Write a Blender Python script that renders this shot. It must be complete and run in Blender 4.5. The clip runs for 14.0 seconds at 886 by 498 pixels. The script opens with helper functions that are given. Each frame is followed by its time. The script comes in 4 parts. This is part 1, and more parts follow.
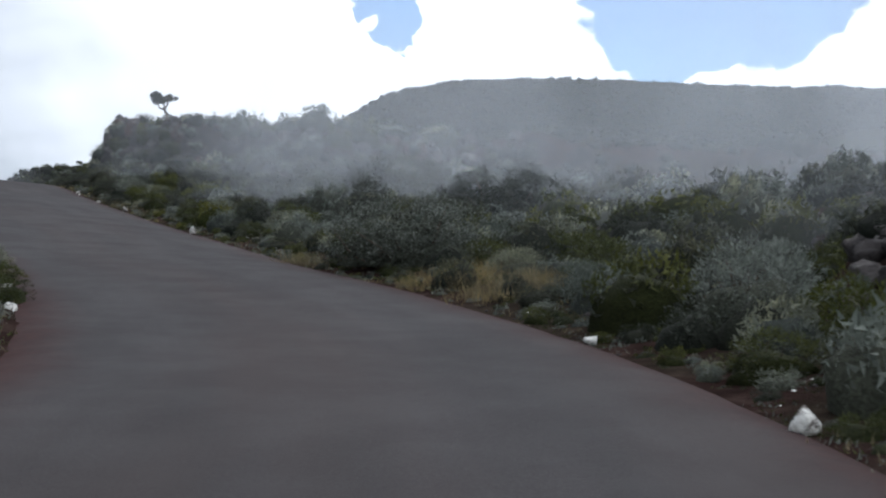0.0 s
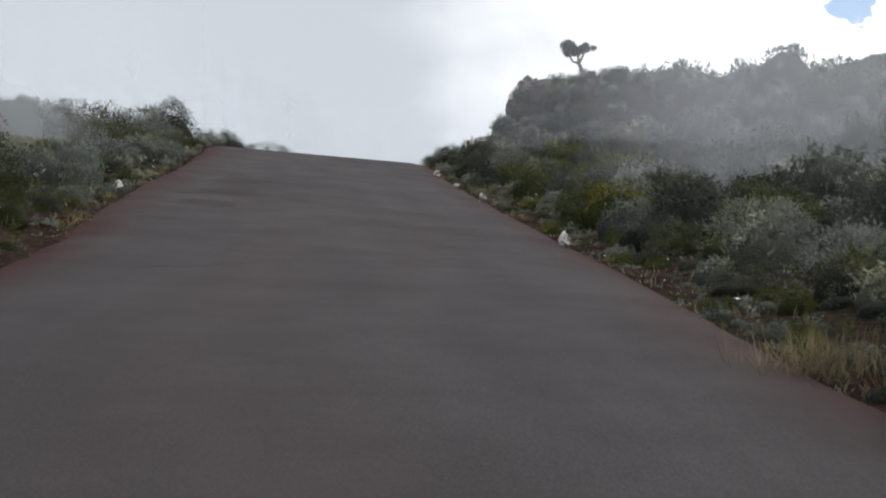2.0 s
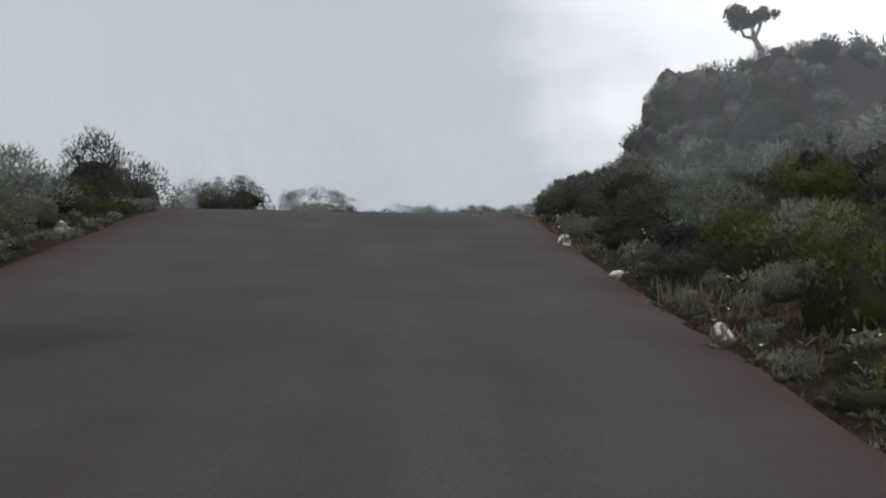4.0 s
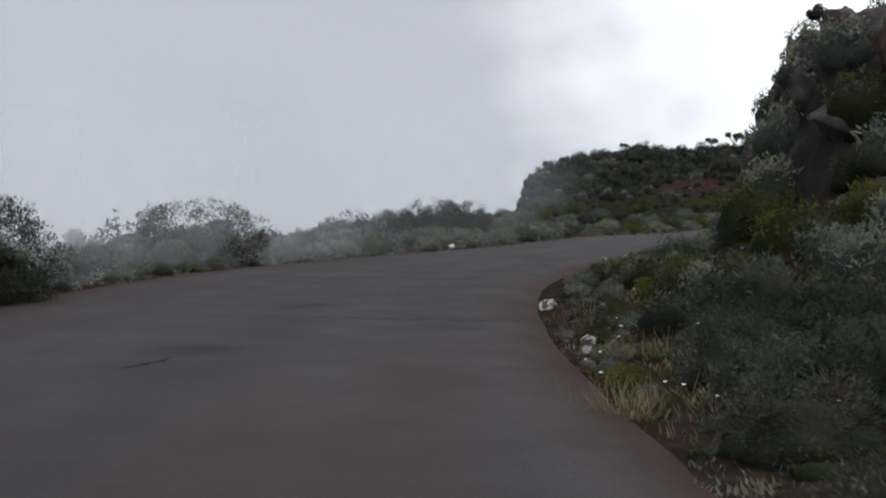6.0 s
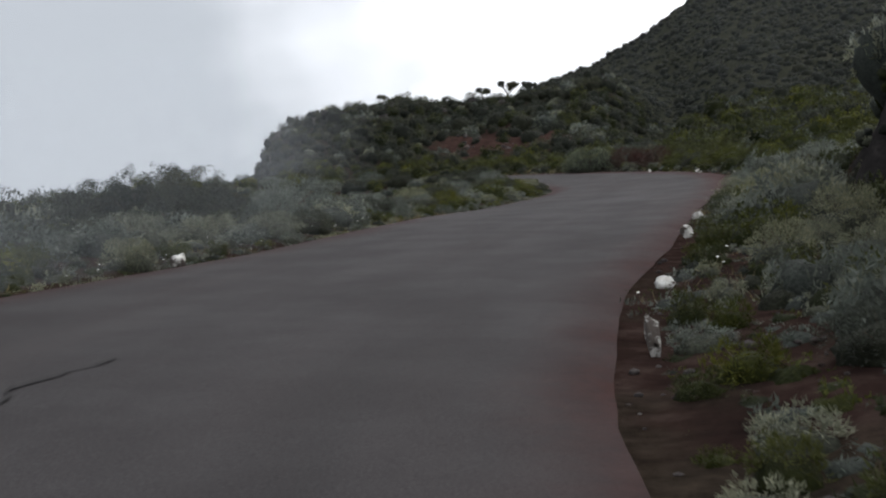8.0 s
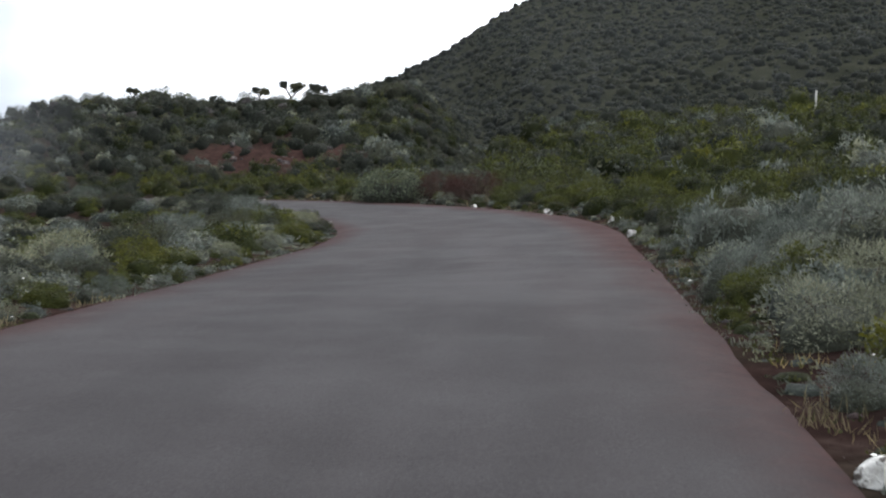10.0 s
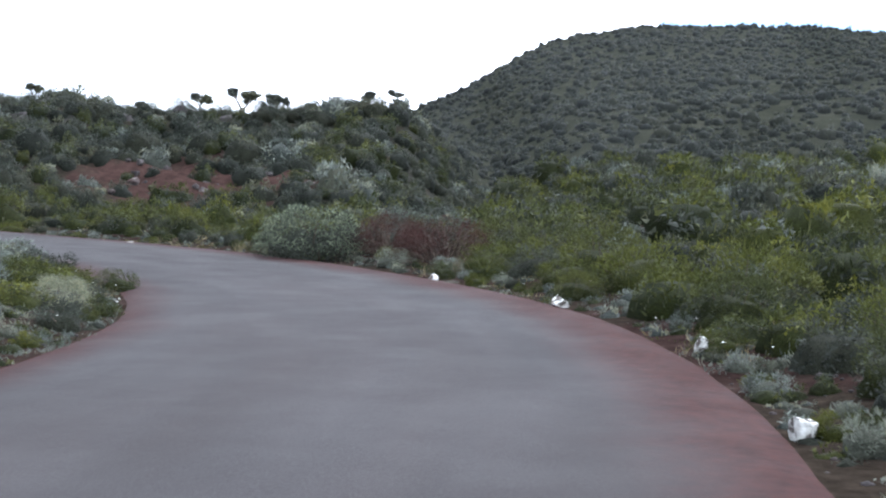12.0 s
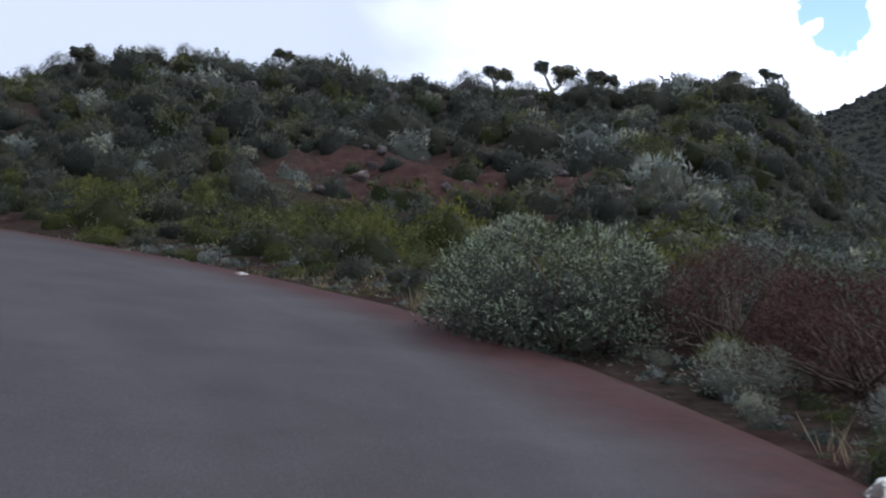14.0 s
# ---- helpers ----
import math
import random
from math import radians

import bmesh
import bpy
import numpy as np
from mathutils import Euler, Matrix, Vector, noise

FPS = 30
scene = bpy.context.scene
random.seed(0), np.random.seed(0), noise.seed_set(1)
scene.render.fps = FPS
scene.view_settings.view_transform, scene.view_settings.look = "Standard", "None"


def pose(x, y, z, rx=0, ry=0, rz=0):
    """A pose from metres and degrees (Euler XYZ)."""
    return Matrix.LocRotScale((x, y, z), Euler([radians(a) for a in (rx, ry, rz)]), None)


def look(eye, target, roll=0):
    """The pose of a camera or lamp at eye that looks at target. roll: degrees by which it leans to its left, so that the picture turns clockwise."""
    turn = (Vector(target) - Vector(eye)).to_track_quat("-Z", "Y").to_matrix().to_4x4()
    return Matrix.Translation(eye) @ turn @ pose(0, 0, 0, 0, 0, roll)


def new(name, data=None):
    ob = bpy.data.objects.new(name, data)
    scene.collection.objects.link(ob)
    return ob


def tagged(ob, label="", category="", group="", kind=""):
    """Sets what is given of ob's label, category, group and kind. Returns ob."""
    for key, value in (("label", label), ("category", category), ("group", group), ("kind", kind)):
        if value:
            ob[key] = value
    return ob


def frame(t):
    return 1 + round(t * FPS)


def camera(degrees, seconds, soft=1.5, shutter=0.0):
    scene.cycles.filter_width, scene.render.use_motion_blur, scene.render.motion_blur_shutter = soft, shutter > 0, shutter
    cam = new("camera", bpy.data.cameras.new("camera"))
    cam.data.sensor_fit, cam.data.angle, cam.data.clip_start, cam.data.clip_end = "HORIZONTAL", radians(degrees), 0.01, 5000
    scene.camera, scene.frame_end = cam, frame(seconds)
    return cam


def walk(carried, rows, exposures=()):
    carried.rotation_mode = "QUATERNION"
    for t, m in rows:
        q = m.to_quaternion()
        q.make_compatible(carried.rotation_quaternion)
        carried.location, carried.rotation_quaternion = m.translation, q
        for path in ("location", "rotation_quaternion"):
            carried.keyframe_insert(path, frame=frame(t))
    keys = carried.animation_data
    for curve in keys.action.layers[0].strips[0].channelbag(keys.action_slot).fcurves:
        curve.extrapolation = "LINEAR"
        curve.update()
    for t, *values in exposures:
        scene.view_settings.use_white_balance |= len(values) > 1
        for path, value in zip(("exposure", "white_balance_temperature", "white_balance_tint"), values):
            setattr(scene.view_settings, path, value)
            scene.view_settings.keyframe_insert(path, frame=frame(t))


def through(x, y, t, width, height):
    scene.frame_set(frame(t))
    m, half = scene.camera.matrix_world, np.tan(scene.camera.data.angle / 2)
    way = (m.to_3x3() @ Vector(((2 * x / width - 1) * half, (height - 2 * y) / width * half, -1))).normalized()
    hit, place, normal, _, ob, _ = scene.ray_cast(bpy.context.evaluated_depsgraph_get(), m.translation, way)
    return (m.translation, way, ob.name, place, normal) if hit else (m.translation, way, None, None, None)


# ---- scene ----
cam = camera(38.1, 14.0, soft=2.1, shutter=0.1)
PATH = [
    (0, (0.176, 0.537, 1.272), (0.165, 2.537, 1.285), 0.9),
    (0.5, (0.23, 4.568, 1.375), (-0.002, 6.554, 1.36), 1.2),
    (1, (-0.23, 8.548, 1.532), (-0.637, 10.506, 1.519), 1.7),
    (1.5, (-1.083, 13.163, 1.696), (-1.681, 15.071, 1.676), 1.1),
    (2, (-2.187, 17.289, 1.919), (-2.875, 19.167, 1.894), 0.9),
    (2.5, (-3.455, 21.125, 2.217), (-4.186, 22.987, 2.211), -0.9),
    (3, (-4.916, 24.902, 2.535), (-5.679, 26.751, 2.533), -1.8),
    (3.5, (-6.551, 28.805, 2.868), (-7.375, 30.627, 2.891), -1.7),
    (4, (-8.255, 32.704, 3.226), (-9.093, 34.52, 3.248), -2.8),
    (4.2, (-8.966, 34.207, 3.389), (-9.785, 36.032, 3.423), -3.1),
    (6.3, (-16.919, 51.572, 5.342), (-17.706, 53.409, 5.284), -1.8),
    (6.5, (-17.711, 53.222, 5.357), (-18.476, 55.068, 5.267), -2.2),
    (7, (-19.589, 57.272, 5.420), (-20.291, 59.144, 5.349), -2.6),
    (7.5, (-21.222, 61.234, 5.488), (-21.815, 63.141, 5.369), -3.3),
    (8, (-22.527, 65.066, 5.579), (-22.926, 67.023, 5.478), -3.3),
    (8.5, (-23.572, 68.688, 5.725), (-23.850, 70.666, 5.624), -3.4),
    (8.8, (-24.066, 71.165, 5.805), (-24.291, 73.152, 5.759), -3.0),
    (9, (-24.277, 72.874, 5.847), (-24.459, 74.864, 5.758), -2.9),
    (9.2, (-24.439, 74.601, 5.860), (-24.589, 76.593, 5.773), -2.6),
    (11.3, (-23.802, 92.794, 6.317), (-23.821, 94.792, 6.236), 2.6),
    (11.5, (-23.718, 94.510, 6.280), (-23.757, 96.508, 6.213), 3.0),
    (12, (-23.485, 98.743, 6.368), (-23.580, 100.741, 6.351), 3.2),
    (12.5, (-23.308, 103.018, 6.423), (-23.486, 105.010, 6.391), 3.4),
    (13, (-23.433, 107.142, 6.464), (-23.685, 109.126, 6.457), 4.2),
    (13.5, (-23.887, 111.371, 6.572), (-24.294, 113.329, 6.559), 4.5),
    (14, (-24.897, 115.363, 6.708), (-25.539, 117.256, 6.678), 6.2),
]
walk(cam, [(t, look(eye, target, roll)) for t, eye, target, roll in PATH],
     exposures=[(0.0, 0.36, 6000, 10), (0.5, 0.18, 6000, 10), (1.0, 0.25, 6200, 11), (2.0, 0.42, 6500, 11), (2.6, 0.25, 6500, 11), (3.0, 0.18, 6450, 11), (3.5, 0.36, 6450, 11), (4.2, 0.1, 6450, 11), (6.3, 0.16, 6350, 11), (7.0, 0.1, 6400, 11), (8.0, 0.28, 6400, 11), (9.2, 0.3, 6400, 12), (11.3, 2.0, 5900, 8), (11.6, 1.9, 5900, 8), (12.0, 1.75, 5700, 11), (12.6, 1.27, 5600, 12), (13.0, 1.28, 5600, 11), (13.5, 1.0, 5650, 13), (14.0, 0.72, 5700, 16)])

# ---------------------------------------------------------------- sky and sun
SUN_ELEV, SUN_AZ = 48.0, 20.0  # degrees; azimuth to the right of +y
world = bpy.data.worlds.new("world")
scene.world = world
world.use_nodes = True
wn, wl = world.node_tree.nodes, world.node_tree.links
wn.clear()


def wnode(kind, **values):
    n = wn.new(kind)
    for k, v in values.items():
        n.inputs[k].default_value = v
    return n


w_out = wnode("ShaderNodeOutputWorld")
w_bg = wnode("ShaderNodeBackground", Strength=1.0)
w_sky = wn.new("ShaderNodeTexSky")
w_sky.sky_type = "NISHITA"
w_sky.sun_disc = False
w_sky.sun_elevation = radians(SUN_ELEV)
w_sky.sun_rotation = radians(SUN_AZ)
w_sky.altitude = 2000
w_tc = wn.new("ShaderNodeTexCoord")
w_skyk = wn.new("ShaderNodeVectorMath")
w_skyk.operation = "SCALE"
w_skyk.inputs["Scale"].default_value = 0.095
wl.new(w_sky.outputs["Color"], w_skyk.inputs[0])
# clouds: broad masses broken by small billows, a grey bank to the west (-x)
w_map = wn.new("ShaderNodeMapping")
w_map.inputs["Scale"].default_value = (1.0, 1.0, 1.9)
w_map.inputs["Location"].default_value = (0.35, 0.1, 0.2)
wl.new(w_tc.outputs["Generated"], w_map.inputs["Vector"])
w_n1 = wnode("ShaderNodeTexNoise", Scale=5.0, Detail=9.0, Roughness=0.58)
wl.new(w_map.outputs["Vector"], w_n1.inputs["Vector"])
w_sep = wn.new("ShaderNodeSeparateXYZ")
wl.new(w_tc.outputs["Generated"], w_sep.inputs["Vector"])
w_bias = wnode("ShaderNodeMapRange")  # fewer gaps to the west, more to the east
w_bias.inputs["From Min"].default_value, w_bias.inputs["From Max"].default_value = -0.25, 0.12
w_bias.inputs["To Min"].default_value, w_bias.inputs["To Max"].default_value = 0.45, 0.13
wl.new(w_sep.outputs["X"], w_bias.inputs["Value"])
w_add = wn.new("ShaderNodeMath")
w_add.operation = "ADD"
wl.new(w_n1.outputs["Fac"], w_add.inputs[0])
wl.new(w_bias.outputs["Result"], w_add.inputs[1])
w_n3 = wnode("ShaderNodeTexNoise", Scale=13.0, Detail=7.0, Roughness=0.55)
wl.new(w_tc.outputs["Generated"], w_n3.inputs["Vector"])
w_push = wn.new("ShaderNodeVectorMath")
w_push.operation = "MULTIPLY_ADD"
w_push.inputs[1].default_value = (0.13, 0.0, 0.11)
wl.new(w_n3.outputs["Color"], w_push.inputs[0])
wl.new(w_tc.outputs["Generated"], w_push.inputs[2])
w_warp = wn.new("ShaderNodeSeparateXYZ")
wl.new(w_push.outputs["Vector"], w_warp.inputs["Vector"])
# broad blue gaps low in the north: x and z of the direction, half widths, depth
for cx, cz, rx_, rz_, deep in ((0.275, 0.25, 0.075, 0.045, 0.42), (0.008, 0.255, 0.019, 0.040, 0.50)):
    terms = []
    for axis, mid, half in (("X", cx, rx_), ("Z", cz, rz_)):
        a1 = wn.new("ShaderNodeMath")
        a1.operation = "SUBTRACT"
        a1.inputs[1].default_value = mid
        wl.new(w_warp.outputs[axis], a1.inputs[0])
        a2 = wn.new("ShaderNodeMath")
        a2.operation = "DIVIDE"
        a2.inputs[1].default_value = half
        wl.new(a1.outputs["Value"], a2.inputs[0])
        a3 = wn.new("ShaderNodeMath")
        a3.operation = "MULTIPLY"
        wl.new(a2.outputs["Value"], a3.inputs[0])
        wl.new(a2.outputs["Value"], a3.inputs[1])
        terms.append(a3)
    a4 = wn.new("ShaderNodeMath")
    a4.operation = "ADD"
    wl.new(terms[0].outputs["Value"], a4.inputs[0])
    wl.new(terms[1].outputs["Value"], a4.inputs[1])
    gap = wnode("ShaderNodeMapRange")
    gap.interpolation_type = "SMOOTHSTEP"
    gap.inputs["From Min"].default_value, gap.inputs["From Max"].default_value = 2.6, 0.0
    gap.inputs["To Min"].default_value, gap.inputs["To Max"].default_value = 0.0, deep
    wl.new(a4.outputs["Value"], gap.inputs["Value"])
    a5 = wn.new("ShaderNodeMath")
    a5.operation = "SUBTRACT"
    wl.new(w_add.outputs["Value"], a5.inputs[0])
    wl.new(gap.outputs["Result"], a5.inputs[1])
    w_add = a5
w_cov = wnode("ShaderNodeMapRange")
w_cov.interpolation_type = "SMOOTHSTEP"
w_cov.inputs["From Min"].default_value, w_cov.inputs["From Max"].default_value = 0.485, 0.545
wl.new(w_add.outputs["Value"], w_cov.inputs["Value"])
# brightness of the cloud: grey in the west and low bank, white to the east
w_n2 = wnode("ShaderNodeTexNoise", Scale=2.1, Detail=4.0, Roughness=0.5)
wl.new(w_tc.outputs["Generated"], w_n2.inputs["Vector"])
w_gx = wn.new("ShaderNodeMath")
w_gx.operation = "MULTIPLY_ADD"
w_gx.inputs[1].default_value = 0.35
wl.new(w_n2.outputs["Fac"], w_gx.inputs[0])
wl.new(w_sep.outputs["X"], w_gx.inputs[2])
w_grey = wn.new("ShaderNodeValToRGB")
for w_k in range(2):
    w_grey.color_ramp.elements.new(0.5)
for w_e, (w_p, w_c) in zip(w_grey.color_ramp.elements, ((0.0, (0.40, 0.43, 0.465)), (0.19, (0.46, 0.495, 0.535)), (0.35, (0.84, 0.87, 0.91)), (0.68, (1.22, 1.26, 1.30)))):
    w_e.position, w_e.color = w_p, (*w_c, 1)
w_shift = wnode("ShaderNodeMapRange")
w_shift.inputs["From Min"].default_value, w_shift.inputs["From Max"].default_value = -0.22, 0.48
w_puff = wn.new("ShaderNodeMath")  # soft billows in the lit and the grey cloud alike
w_puff.operation = "MULTIPLY_ADD"
w_puff.inputs[1].default_value = 0.26
wl.new(w_n1.outputs["Fac"], w_puff.inputs[0])
wl.new(w_gx.outputs["Value"], w_puff.inputs[2])
wl.new(w_puff.outputs["Value"], w_shift.inputs["Value"])
wl.new(w_shift.outputs["Result"], w_grey.inputs["Fac"])
w_mix = wn.new("ShaderNodeMix")
w_mix.data_type = "RGBA"
wl.new(w_cov.outputs["Result"], w_mix.inputs["Factor"])
wl.new(w_skyk.outputs["Vector"], w_mix.inputs[6])
wl.new(w_grey.outputs["Color"], w_mix.inputs[7])
wl.new(w_mix.outputs[2], w_bg.inputs["Color"])
wl.new(w_bg.outputs["Background"], w_out.inputs["Surface"])

sun = new("sun", bpy.data.lights.new("sun", "SUN"))
sun.data.energy, sun.data.angle, sun.data.color = 0.9, radians(14), (1.0, 0.97, 0.93)
az, el = radians(SUN_AZ), radians(SUN_ELEV)
sun.matrix_world = look((0, 0, 60), (-math.sin(az) * math.cos(el), -math.cos(az) * math.cos(el), 60 - math.sin(el)))


# ---------------------------------------------------------------- materials
class Mat:
    """A node material under construction: noise, ramps, mixes and bump."""

    def __init__(self, name, rough=0.85, spec=0.3):
        self.m = bpy.data.materials.new(name)
        self.m.use_nodes = True
        self.n, self.l = self.m.node_tree.nodes, self.m.node_tree.links
        self.b = self.n["Principled BSDF"]
        self.b.inputs["Roughness"].default_value = rough
        self.b.inputs["Specular IOR Level"].default_value = spec
        self.geo = self.n.new("ShaderNodeNewGeometry")
        self.pos = self.geo.outputs["Position"]

    def noise(self, scale, detail=4.0, rough=0.55, vector=None, out="Fac"):
        t = self.n.new("ShaderNodeTexNoise")
        t.inputs["Scale"].default_value, t.inputs["Detail"].default_value, t.inputs["Roughness"].default_value = scale, detail, rough
        self.l.new(vector or self.pos, t.inputs["Vector"])
        return t.outputs[out]

    def ramp(self, value, *stops):
        r = self.n.new("ShaderNodeValToRGB")
        e = r.color_ramp.elements
        while len(e) < len(stops):
            e.new(0.5)
        for k, (p, c) in zip(e, stops):
            k.position = p
            k.color = (*c, 1) if len(c) == 3 else c
        self.l.new(value, r.inputs["Fac"])
        return r.outputs["Color"]

    def span(self, value, a, b, c=0.0, d=1.0):
        r = self.n.new("ShaderNodeMapRange")
        r.interpolation_type = "SMOOTHSTEP"
        for k, v in zip(("From Min", "From Max", "To Min", "To Max"), (a, b, c, d)):
            r.inputs[k].default_value = v
        self.l.new(value, r.inputs["Value"])
        return r.outputs["Result"]

    def math(self, op, a, b=None):
        k = self.n.new("ShaderNodeMath")
        k.operation = op
        for i, v in enumerate((a, b)):
            if v is None:
                continue
            if isinstance(v, (int, float)):
                k.inputs[i].default_value = v
            else:
                self.l.new(v, k.inputs[i])
        return k.outputs["Value"]

    def mix(self, fac, a, b, blend="MIX"):
        k = self.n.new("ShaderNodeMix")
        k.data_type, k.blend_type = "RGBA", blend
        for i, v in ((0, fac), (6, a), (7, b)):
            if isinstance(v, (int, float)):
                k.inputs[i].default_value = v
            elif isinstance(v, tuple):
                k.inputs[i].default_value = (*v, 1)
            else:
                self.l.new(v, k.inputs[i])
        return k.outputs[2]

    def bump(self, height, strength=0.5, distance=0.02):
        k = self.n.new("ShaderNodeBump")
        k.inputs["Strength"].default_value, k.inputs["Distance"].default_value = strength, distance
        self.l.new(height, k.inputs["Height"])
        self.l.new(k.outputs["Normal"], self.b.inputs["Normal"])
        return self

    def color(self, c):
        self.l.new(c, self.b.inputs["Base Color"])
        return self

    def rough(self, c):
        self.l.new(c, self.b.inputs["Roughness"])
        return self


def leaf_material(name, dark, light, vary=0.35, rough=0.75, island=False, through=0.25, patch=2.2):
    """Foliage: colour differs from plant to plant and from leaf to leaf."""
    k = Mat(name, rough, 0.2)
    info = k.n.new("ShaderNodeObjectInfo")
    leaf = k.geo.outputs["Random Per Island"]
    plant = k.span(k.noise(0.55, 2), 0.3, 0.7) if island else info.outputs["Random"]
    f = k.math("ADD", k.math("MULTIPLY", leaf, 0.32), k.math("MULTIPLY", k.span(k.noise(patch, 3), 0.34, 0.66), 0.66))
    c = k.mix(f, dark, light)
    tone = k.ramp(plant, (0.0, (1 - vary, 1 - vary * 0.9, 1 - vary)), (0.5, (1, 1, 1)), (1.0, (1 + vary, 1 + vary * 0.7, 1 - vary * 0.2)))
    c = k.mix(1.0, c, tone, "MULTIPLY")
    k.color(c)
    tr = k.n.new("ShaderNodeBsdfTranslucent")
    k.l.new(c, tr.inputs["Color"])
    ms = k.n.new("ShaderNodeMixShader")
    ms.inputs[0].default_value = through
    out = k.n["Material Output"]
    k.l.new(k.b.outputs[0], ms.inputs[1])
    k.l.new(tr.outputs[0], ms.inputs[2])
    k.l.new(ms.outputs[0], out.inputs["Surface"])
    return k.m


LEAF = {
    "silver": ((0.064, 0.072, 0.062), (0.205, 0.220, 0.190)),
    "heath": ((0.024, 0.027, 0.020), (0.072, 0.078, 0.060)),
    "bright": ((0.029, 0.035, 0.008), (0.096, 0.101, 0.020)),
    "olive": ((0.022, 0.027, 0.009), (0.070, 0.077, 0.025)),
    # heath again, darkened: far scrub, and the painted shade low in heath shrubs
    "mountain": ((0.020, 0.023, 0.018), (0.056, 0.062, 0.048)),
    "pale": ((0.070, 0.084, 0.052), (0.340, 0.372, 0.255)),
    "dead": ((0.024, 0.0095, 0.008), (0.070, 0.029, 0.023)),
    "straw": ((0.10, 0.082, 0.045), (0.26, 0.215, 0.13)),
}
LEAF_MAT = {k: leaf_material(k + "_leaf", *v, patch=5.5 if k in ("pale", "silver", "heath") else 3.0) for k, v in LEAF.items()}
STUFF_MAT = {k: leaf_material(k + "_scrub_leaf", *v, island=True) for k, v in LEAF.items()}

k = Mat("woody_stem", 0.9, 0.1)
WOOD = k.color(k.ramp(k.noise(14, 5), (0.3, (0.035, 0.026, 0.02)), (0.7, (0.11, 0.085, 0.065)))).bump(k.noise(40, 3), 0.6, 0.01).m
k = Mat("grey_bark", 0.9, 0.1)
BARK = k.color(k.ramp(k.noise(9, 5), (0.3, (0.06, 0.052, 0.045)), (0.7, (0.19, 0.17, 0.15)))).bump(k.noise(30, 3), 0.6, 0.01).m


def cushion_material(name, dark, light):
    """The dense body of a shrub: fine sprigs, the shade in their gaps painted dark."""
    k = Mat(name, 0.9, 0.1)
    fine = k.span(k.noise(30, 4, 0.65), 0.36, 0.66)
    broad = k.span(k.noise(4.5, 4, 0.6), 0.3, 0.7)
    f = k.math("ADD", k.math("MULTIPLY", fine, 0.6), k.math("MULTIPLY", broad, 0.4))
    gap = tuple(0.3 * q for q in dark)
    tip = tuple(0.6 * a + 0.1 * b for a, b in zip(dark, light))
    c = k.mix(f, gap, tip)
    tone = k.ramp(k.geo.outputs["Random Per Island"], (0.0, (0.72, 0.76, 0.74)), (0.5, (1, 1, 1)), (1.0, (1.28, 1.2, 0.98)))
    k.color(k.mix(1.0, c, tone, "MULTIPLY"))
    return k.bump(k.noise(30, 4, 0.65), 0.7, 0.04).m


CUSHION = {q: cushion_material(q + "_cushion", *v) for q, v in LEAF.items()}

k = Mat("limewashed_stone", 0.85, 0.25)
flake = k.span(k.noise(8, 6, 0.68), 0.47, 0.55)
lime = k.ramp(k.noise(22, 4), (0.3, (0.42, 0.40, 0.36)), (0.7, (0.70, 0.69, 0.65)))
LIME = k.color(k.mix(flake, lime, (0.09, 0.075, 0.065))).bump(k.noise(30, 5), 0.8, 0.02).m

k = Mat("lava_rock", 0.92, 0.2)
lava = k.ramp(k.noise(1.7, 8, 0.65), (0.3, (0.022, 0.019, 0.019)), (0.55, (0.06, 0.052, 0.05)), (0.75, (0.14, 0.125, 0.115)))
rust = k.span(k.noise(0.5, 4), 0.52, 0.68)
lich = k.span(k.noise(5.5, 5, 0.6), 0.60, 0.66)
lava = k.mix(k.math("MULTIPLY", rust, 0.6), lava, (0.075, 0.032, 0.022))
ROCK = k.color(k.mix(k.math("MULTIPLY", lich, 0.4), lava, (0.26, 0.25, 0.23))).bump(k.noise(4, 8, 0.65), 1.0, 0.12).m

# ground: red-brown volcanic soil, dark gravel, leaf litter, lava where it is steep
k = Mat("volcanic_ground", 0.95, 0.0)
soil = k.ramp(k.noise(2.4, 7, 0.62), (0.28, (0.012, 0.0082, 0.0075)), (0.5, (0.026, 0.0158, 0.0135)), (0.72, (0.054, 0.038, 0.032)))
litter = k.ramp(k.noise(6.0, 5, 0.6), (0.3, (0.013, 0.0105, 0.0085)), (0.7, (0.042, 0.032, 0.024)))
g = k.mix(k.span(k.noise(0.35, 4), 0.42, 0.58), soil, litter)
steep = k.n.new("ShaderNodeSeparateXYZ")
k.l.new(k.geo.outputs["True Normal"], steep.inputs["Vector"])
rocky = k.ramp(k.noise(1.3, 8, 0.66), (0.3, (0.012, 0.011, 0.011)), (0.55, (0.030, 0.027, 0.026)), (0.78, (0.085, 0.077, 0.07)))
g = k.mix(k.span(steep.outputs["Z"], 0.80, 0.62), g, rocky)
where = k.n.new("ShaderNodeSeparateXYZ")
k.l.new(k.pos, where.inputs["Vector"])
turf = k.ramp(k.noise(0.35, 8, 0.7), (0.3, (0.014, 0.016, 0.011)), (0.5, (0.025, 0.027, 0.018)), (0.7, (0.046, 0.046, 0.033)))
g = k.mix(k.math("MULTIPLY", k.span(where.outputs["Y"], 120, 185), 0.9), g, turf)
